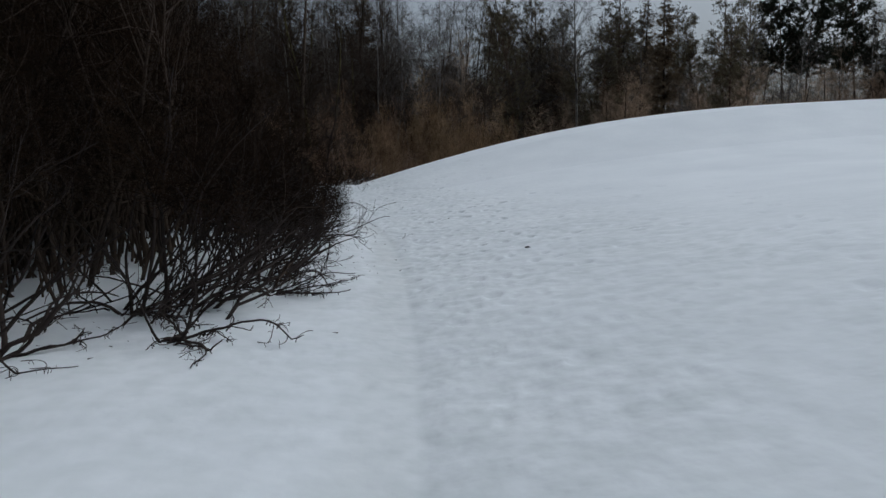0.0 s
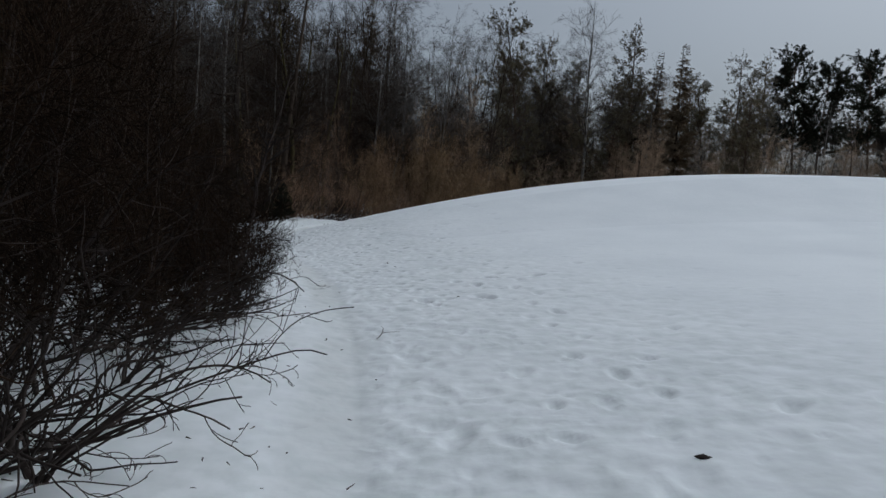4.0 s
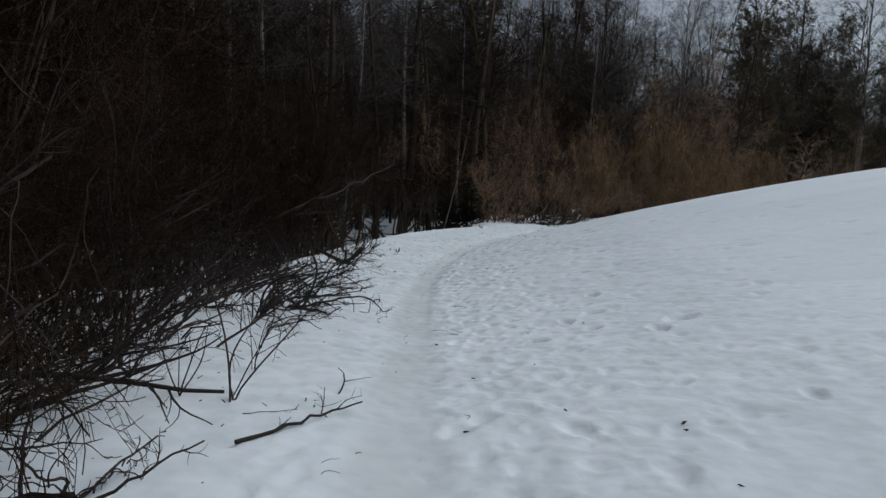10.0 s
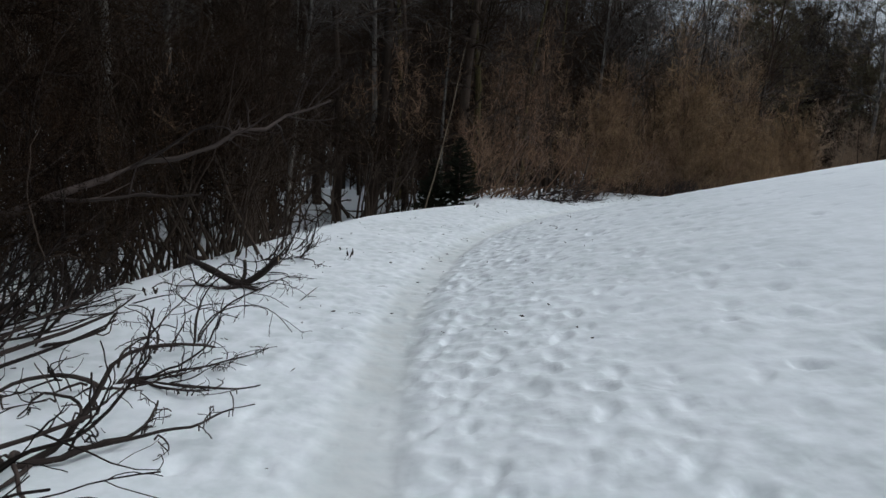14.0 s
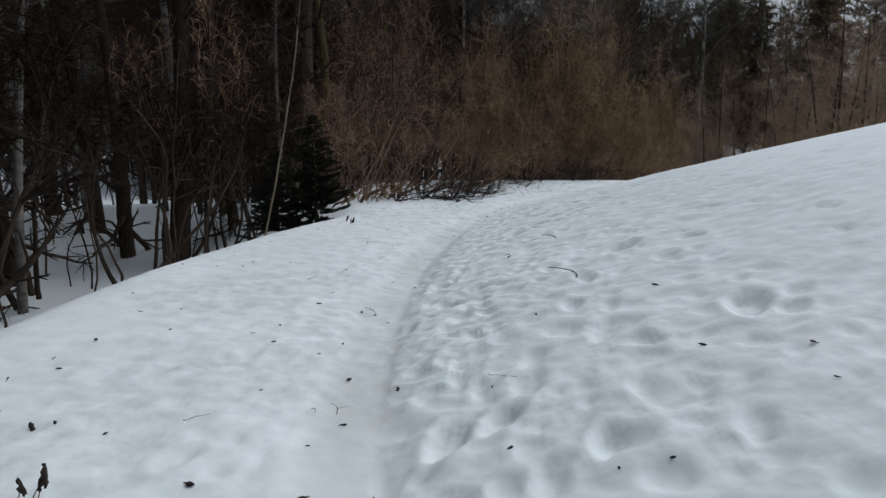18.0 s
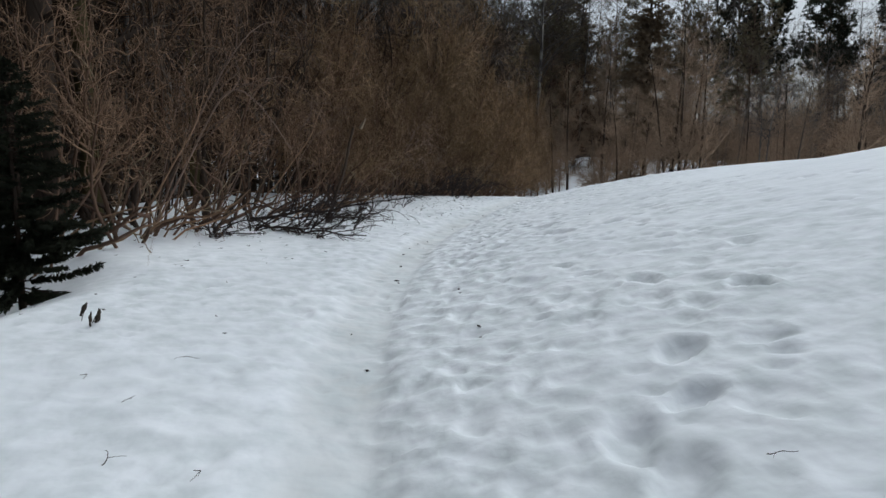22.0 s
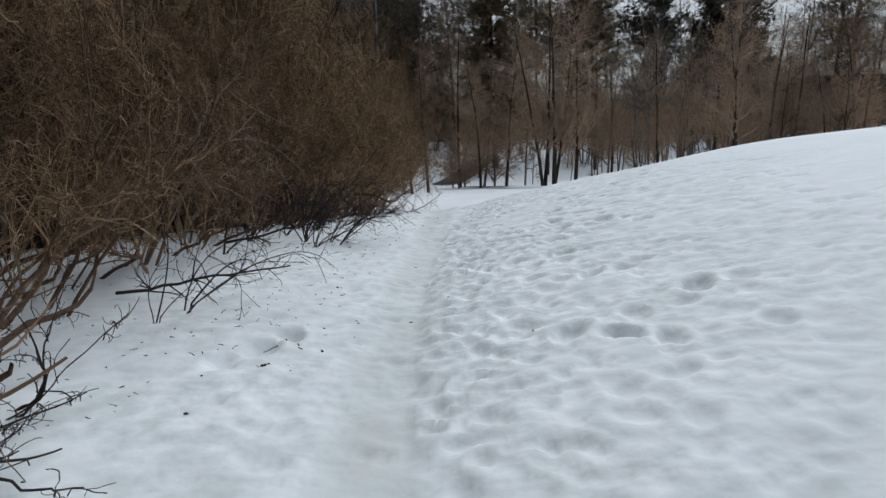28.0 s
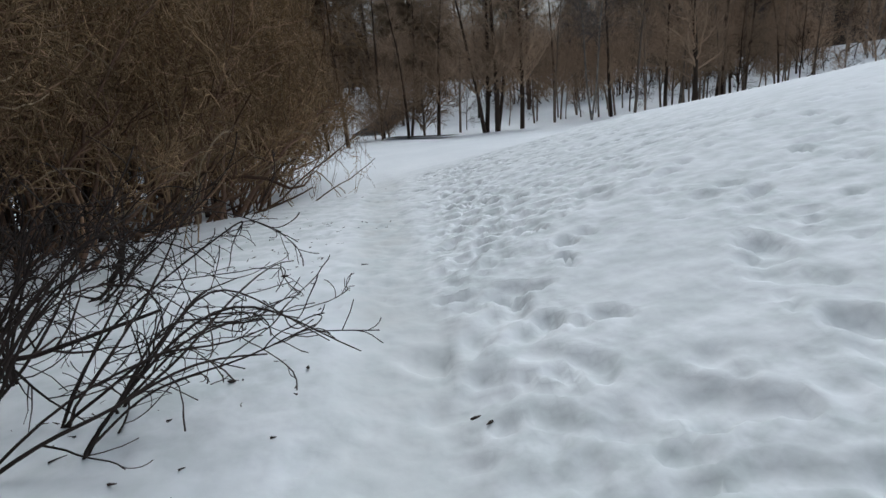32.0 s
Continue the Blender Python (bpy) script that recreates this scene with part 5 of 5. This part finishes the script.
CHIPS_E = [(-3.18, 42.81, 1.3), (-2.8, 42.84, 1.1), (-1.99, 43.18, 0.7), (-2.38, 43.26, 0.7), (-2.63, 43.29, 0.7), (-1.54, 43.38, 0.7), (-3.58, 43.77, 0.8), (-2.13, 44.4, 0.8), (-0.24, 45.66, 0.8), (-1.81, 45.66, 0.6), (-0.22, 45.74, 1.5), (-1.21, 45.99, 0.7), (-2.22, 46.11, 0.8), (-2.07, 46.33, 0.6), (-0.51, 46.52, 0.8), (-0.8, 46.63, 0.9), (-1.69, 46.66, 0.7), (-2.15, 46.74, 1), (0.03, 48.04, 1.2), (0.61, 48.91, 0.7), (1.57, 49.66, 0.7), (2.54, 51.94, 0.7), (3.61, 52.65, 0.7)]
for n, (x, y, size) in enumerate(CHIPS + CHIPS_B + CHIPS_C + CHIPS_D + CHIPS_E):
    m = pose(x, y, rest(x, y) + 0.008, 0, 0, n * 67.0)
    c = chips[n] if n < 4 else copy_thing(chips[n % 4], m)
    c.matrix_basis = m
    c.scale = (size * 0.62, size * 0.5, size * 0.3)

# crumbs of bark and needles under the thicket
litter_at = []
for _ in range(900):
    y = rng.uniform(4, 52)
    d = edge(y) + rng.normal(0.6, 0.8)
    if d < 0.4:
        litter_at.append((float(beside(y, d)), y))
for _ in range(260):
    y = rng.uniform(42.5, 50)
    litter_at.append((float(beside(y, rng.normal(-1.15, 0.35))), y))
litter_at = np.array([(x, y, rest(x, y) + 0.006) for x, y in litter_at])
ways = flat_ways(len(litter_at), -5, 5, rng)
litter = new("forest_litter", raw_mesh("forest_litter", *tubes(grow(litter_at, ways, rng.uniform(0.015, 0.06, len(litter_at)), rng.uniform(0.002, 0.006, len(litter_at)), 3, 0.2), 4), DARK_TWIG, True))
tagged(litter, "crumbs of dark bark and needles scattered on the snow", "litter", kind="stuff")


def lumpy(pts, rad, around, seed, rough):
    """A closed rough trunk along points."""
    body, faces = tubes((np.array([pts], float), np.array([rad], float)), around)
    r = np.random.default_rng(seed)
    body = body + r.normal(0, rough, body.shape)
    return body, faces


def rotten_log(x, y, turn, length, radius):
    log = thing("rotten_log", "rotten brown log half sunk in the snow", "log")
    n = 12
    pts = np.stack([np.linspace(-length / 2, length / 2, n), 0.05 * np.sin(np.linspace(0, 3, n)), np.linspace(0.12, 0.2, n)], 1)
    pts = np.concatenate([pts[:1], pts, pts[-1:]])
    rad = radius * np.concatenate([[0.02], np.linspace(1, 0.75, n) * rng.uniform(0.85, 1.15, n), [0.02]])
    part("log", lumpy(pts, rad, 14, 5, radius * 0.3), ROTTEN, log)
    r = np.random.default_rng(9)
    shreds = grow(np.stack([r.uniform(-length / 2, length / 2, 150), r.normal(0, radius * 0.6, 150), r.uniform(0.08, 0.26, 150)], 1), flat_ways(150, -60, 40, r), r.uniform(0.08, 0.3, 150), np.full(150, 0.005), 4, 0.2, -0.6, 0.4, r)
    part("torn_bark", tubes(shreds, 4), ROTTEN, log, "torn hanging bark", kind="stuff")
    log.matrix_basis = pose(x, y, rest(x, y) - 0.03, 0, 0, turn)


rotten_log(-3.5, 15.2, 72, 0.5, 0.075)


def dead_branch(seed, start, end, radius, arms, label):
    """A dead branch from one place to another, with side shoots."""
    r = np.random.default_rng(seed)
    a, b = np.array(start, float), np.array(end, float)
    n = 12
    f = np.linspace(0, 1, n)[:, None]
    pts = a + (b - a) * f + r.normal(0, 0.02, (n, 3)) * np.linalg.norm(b - a) * 0.5 * np.sin(f * math.pi)
    main = (pts[None], (radius * np.linspace(1, 0.35, n))[None])
    branch = thing("dead_branch", label, "branch", "dead branches beside the path")
    side_arms = grow(*sprout(main, arms, 0.15, 0.95, 45, 0.25, 0.6, r), 6, 0.17, 0.1, 0.35, r)
    small = grow(*sprout(side_arms, arms * 4, 0.1, 1.0, 45, 0.5, 0.6, r), 4, 0.2, 0.1, 0.4, r)
    part("stem", tubes(main, 8), DARK_TWIG, branch)
    for k in range(min(arms, 8)):
        part("side_branch", tubes(some(side_arms, [k]), 5), DARK_TWIG, branch)
    part("twig_mass", joined(tubes(small, 3), tubes(some(side_arms, slice(min(arms, 8) - 1, None)), 4)), DARK_TWIG, branch, kind="stuff")


def low_at(x, y, above):
    return (x, y, rest(x, y) + above)


dead_branch(215, low_at(-2.5, 11.75, -0.06), (-1.98, 12.0, 2.5), 0.024, 14, "thin dark stem leaning out over the snow")
dead_branch(201, low_at(-5.6, 15.2, 0.25), low_at(-4.4, 16.1, 0.35), 0.022, 9, "long dark dead branch lying over the log")
dead_branch(202, low_at(-4.6, 14.2, 0.1), low_at(-3.75, 14.4, 0.15), 0.026, 8, "thick dark broken branch on the snow")
dead_branch(203, low_at(-3.65, 15.4, 0.02), low_at(-3.3, 16.0, 0.25), 0.011, 5, "forked dark branch stuck in the snow")
dead_branch(213, low_at(-5.2, 15.4, 0.5), low_at(-3.35, 16.2, 0.4), 0.024, 14, "long bare branch stretched over the rotten log")
dead_branch(214, low_at(-4.6, 13.6, 0.45), low_at(-3.1, 14.3, 0.12), 0.02, 12, "crooked dark branch drooping to the snow")
dead_branch(204, low_at(-3.5, 16.5, 0.03), low_at(-3.15, 17.3, 0.06), 0.013, 4, "short forked branch lying on the snow")
dead_branch(205, low_at(-4.9, 13.2, 0.2), low_at(-3.3, 13.9, 0.5), 0.022, 12, "tangled dark dead branch")
dead_branch(206, low_at(-6.6, 19.6, 0.05), low_at(-5.2, 21.2, 0.55), 0.02, 12, "low bent branch growing out of the snow")
dead_branch(207, low_at(-5.0, 18.3, 0.0), low_at(-4.3, 19.0, 0.7), 0.012, 8, "thin curved shoot standing in the snow")
dead_branch(208, (-7.4, 22.4, 0.5), (-6.5, 25.6, 1.6), 0.03, 12, "bare branch reaching over the snow")
dead_branch(209, low_at(-6.2, 40.6, 0.05), low_at(-4.9, 38.9, 0.12), 0.02, 10, "drooping dark branch touching the snow")
dead_branch(210, low_at(-6.4, 40.9, 0.1), low_at(-4.6, 40.4, 0.45), 0.028, 12, "dark branch stretched low over the snow")
dead_branch(211, low_at(-3.9, 45.0, 0.05), low_at(-2.6, 44.2, 0.3), 0.016, 12, "thin spreading branch low over the snow")
dead_branch(212, low_at(-2.6, 47.2, 0.05), low_at(-1.0, 46.7, 0.35), 0.018, 14, "dark spreading branch low over the snow")

stump = thing("forked_stump", "forked dark stump with sawn pale ends", "stump")
for k, (to, radius) in enumerate([((-0.6, 0.12, 0.3), 0.036), ((0.4, -0.05, 0.34), 0.034), ((0.04, 0.02, 0.3), 0.022), ((0.26, -0.3, 0.06), 0.014), ((-0.2, -0.28, 0.05), 0.014), ((0.5, 0.3, 0.5), 0.009)]):
    n = 7
    f = np.linspace(0, 1, n)[:, None]
    pts = np.array([[0, 0, 0.03]]) + (np.array(to) - [0, 0, 0.03]) * f + np.array([[0.02, 0.03, -0.02]]) * np.sin(f * math.pi)
    limb = part("limb", lumpy(pts, radius * np.linspace(1.25, 0.75, n), 8, 30 + k, radius * 0.1), DARK_TWIG, stump)
    cap = np.array([pts[-1] + 0.8 * radius * np.array([0.2, math.cos(a), math.sin(a)]) for a in np.linspace(0, 2 * math.pi, 8, endpoint=False)])
    part("cut_end", (np.concatenate([cap, cap + unit(pts[-1] - pts[-2]) * 0.006]), np.concatenate([[[i, (i + 1) % 8, 8 + (i + 1) % 8, 8 + i] for i in range(8)], [[8, 9, 10, 11], [11, 12, 13, 14], [8, 11, 14, 15]]])), PALE_WOOD, limb, "pale sawn wood", False)
stump.matrix_basis = pose(-7.35, 25.32, rest(-7.35, 25.32), 0, 0, 20)


def dried_plant(x, y, seed, stems, height, label):
    r = np.random.default_rng(seed)
    plant_ = thing("dried_plant", label, "plant")
    base = np.stack([r.normal(0, 0.03, stems), r.normal(0, 0.03, stems), np.full(stems, -0.03)], 1)
    shoots = grow(base, flat_ways(stems, 45, 85, r), height * r.uniform(0.6, 1.1, stems), np.full(stems, 0.0035), 5, 0.15, -0.3, 0.6, r)
    part("stalk_tuft", tubes(shoots, 4), DARK_TWIG, plant_, kind="stuff")
    for k in range(stems):
        tip = shoots[0][k, -1]
        pts = tip + np.outer(np.linspace(-0.03, 0.05, 5), [r.normal(0, 0.3), r.normal(0, 0.3), -1.0])
        part("withered_leaf", lumpy(pts, 0.012 * np.array([0.15, 0.8, 1.0, 0.7, 0.1]), 6, seed + k, 0.005), DEAD_LEAF, plant_)
    plant_.matrix_basis = pose(x, y, rest(x, y))


dried_plant(-7.06, 27.45, 301, 3, 0.16, "withered dark plant standing in the snow")
dried_plant(-7.45, 28.1, 305, 2, 0.05, "clump of dark withered leaves on the snow")
dried_plant(-7.12, 35.2, 302, 4, 0.13, "withered sprig with dark leaves in the snow")
dried_plant(-6.25, 25.1, 303, 1, 0.05, "scrap of a withered leaf on the snow")
dried_plant(-7.9, 24.6, 304, 3, 0.15, "withered dark plant at the thicket's foot")

whip = thing("leaning_sapling", "thin pale leaning sapling at the edge of the snow", "sapling")
w_r = np.random.default_rng(77)
w_main = grow(np.array([[0, 0, -0.2]]), np.array([[0.3, 0.1, 1.0]]), np.array([5.0]), np.array([0.02]), 12, 0.04, 0.1, 0.3, w_r)
part("stem", tubes(w_main, 7), WHIP_BARK, whip)
w_arms = grow(*sprout(w_main, 24, 0.4, 1.0, 40, 0.16, 0.5, w_r), 5, 0.15, 0.2, 0.3, w_r)
part("twig_mass", joined(tubes(w_arms, 4), tubes(grow(*sprout(w_arms, 120, 0.1, 1, 40, 0.5, 0.6, w_r), 3, 0.2, 0.1, 0.4, w_r), 3)), TWIG, whip, kind="stuff")
whip.matrix_basis = pose(-8.75, 35.6, rest(-8.75, 35.6))

snag = thing("split_branch", "broken branch with a pale split end among the twigs", "branch")
part("stem", tubes(grow(np.array([[0, 0, -0.1]]), np.array([[0.35, -0.2, 1.0]]), np.array([1.75]), np.array([0.03]), 8, 0.05, 0.1, 0.7, w_r), 7), BARK, snag)
part("split_end", lumpy(np.array([[0.55, -0.33, 1.55], [0.58, -0.35, 1.62], [0.61, -0.36, 1.68], [0.63, -0.37, 1.73]]), [0.026, 0.024, 0.014, 0.003], 6, 8, 0.003), PALE_WOOD, snag, "pale splintered wood")
snag.matrix_basis = pose(-5.25, 41.6, rest(-5.25, 41.6))
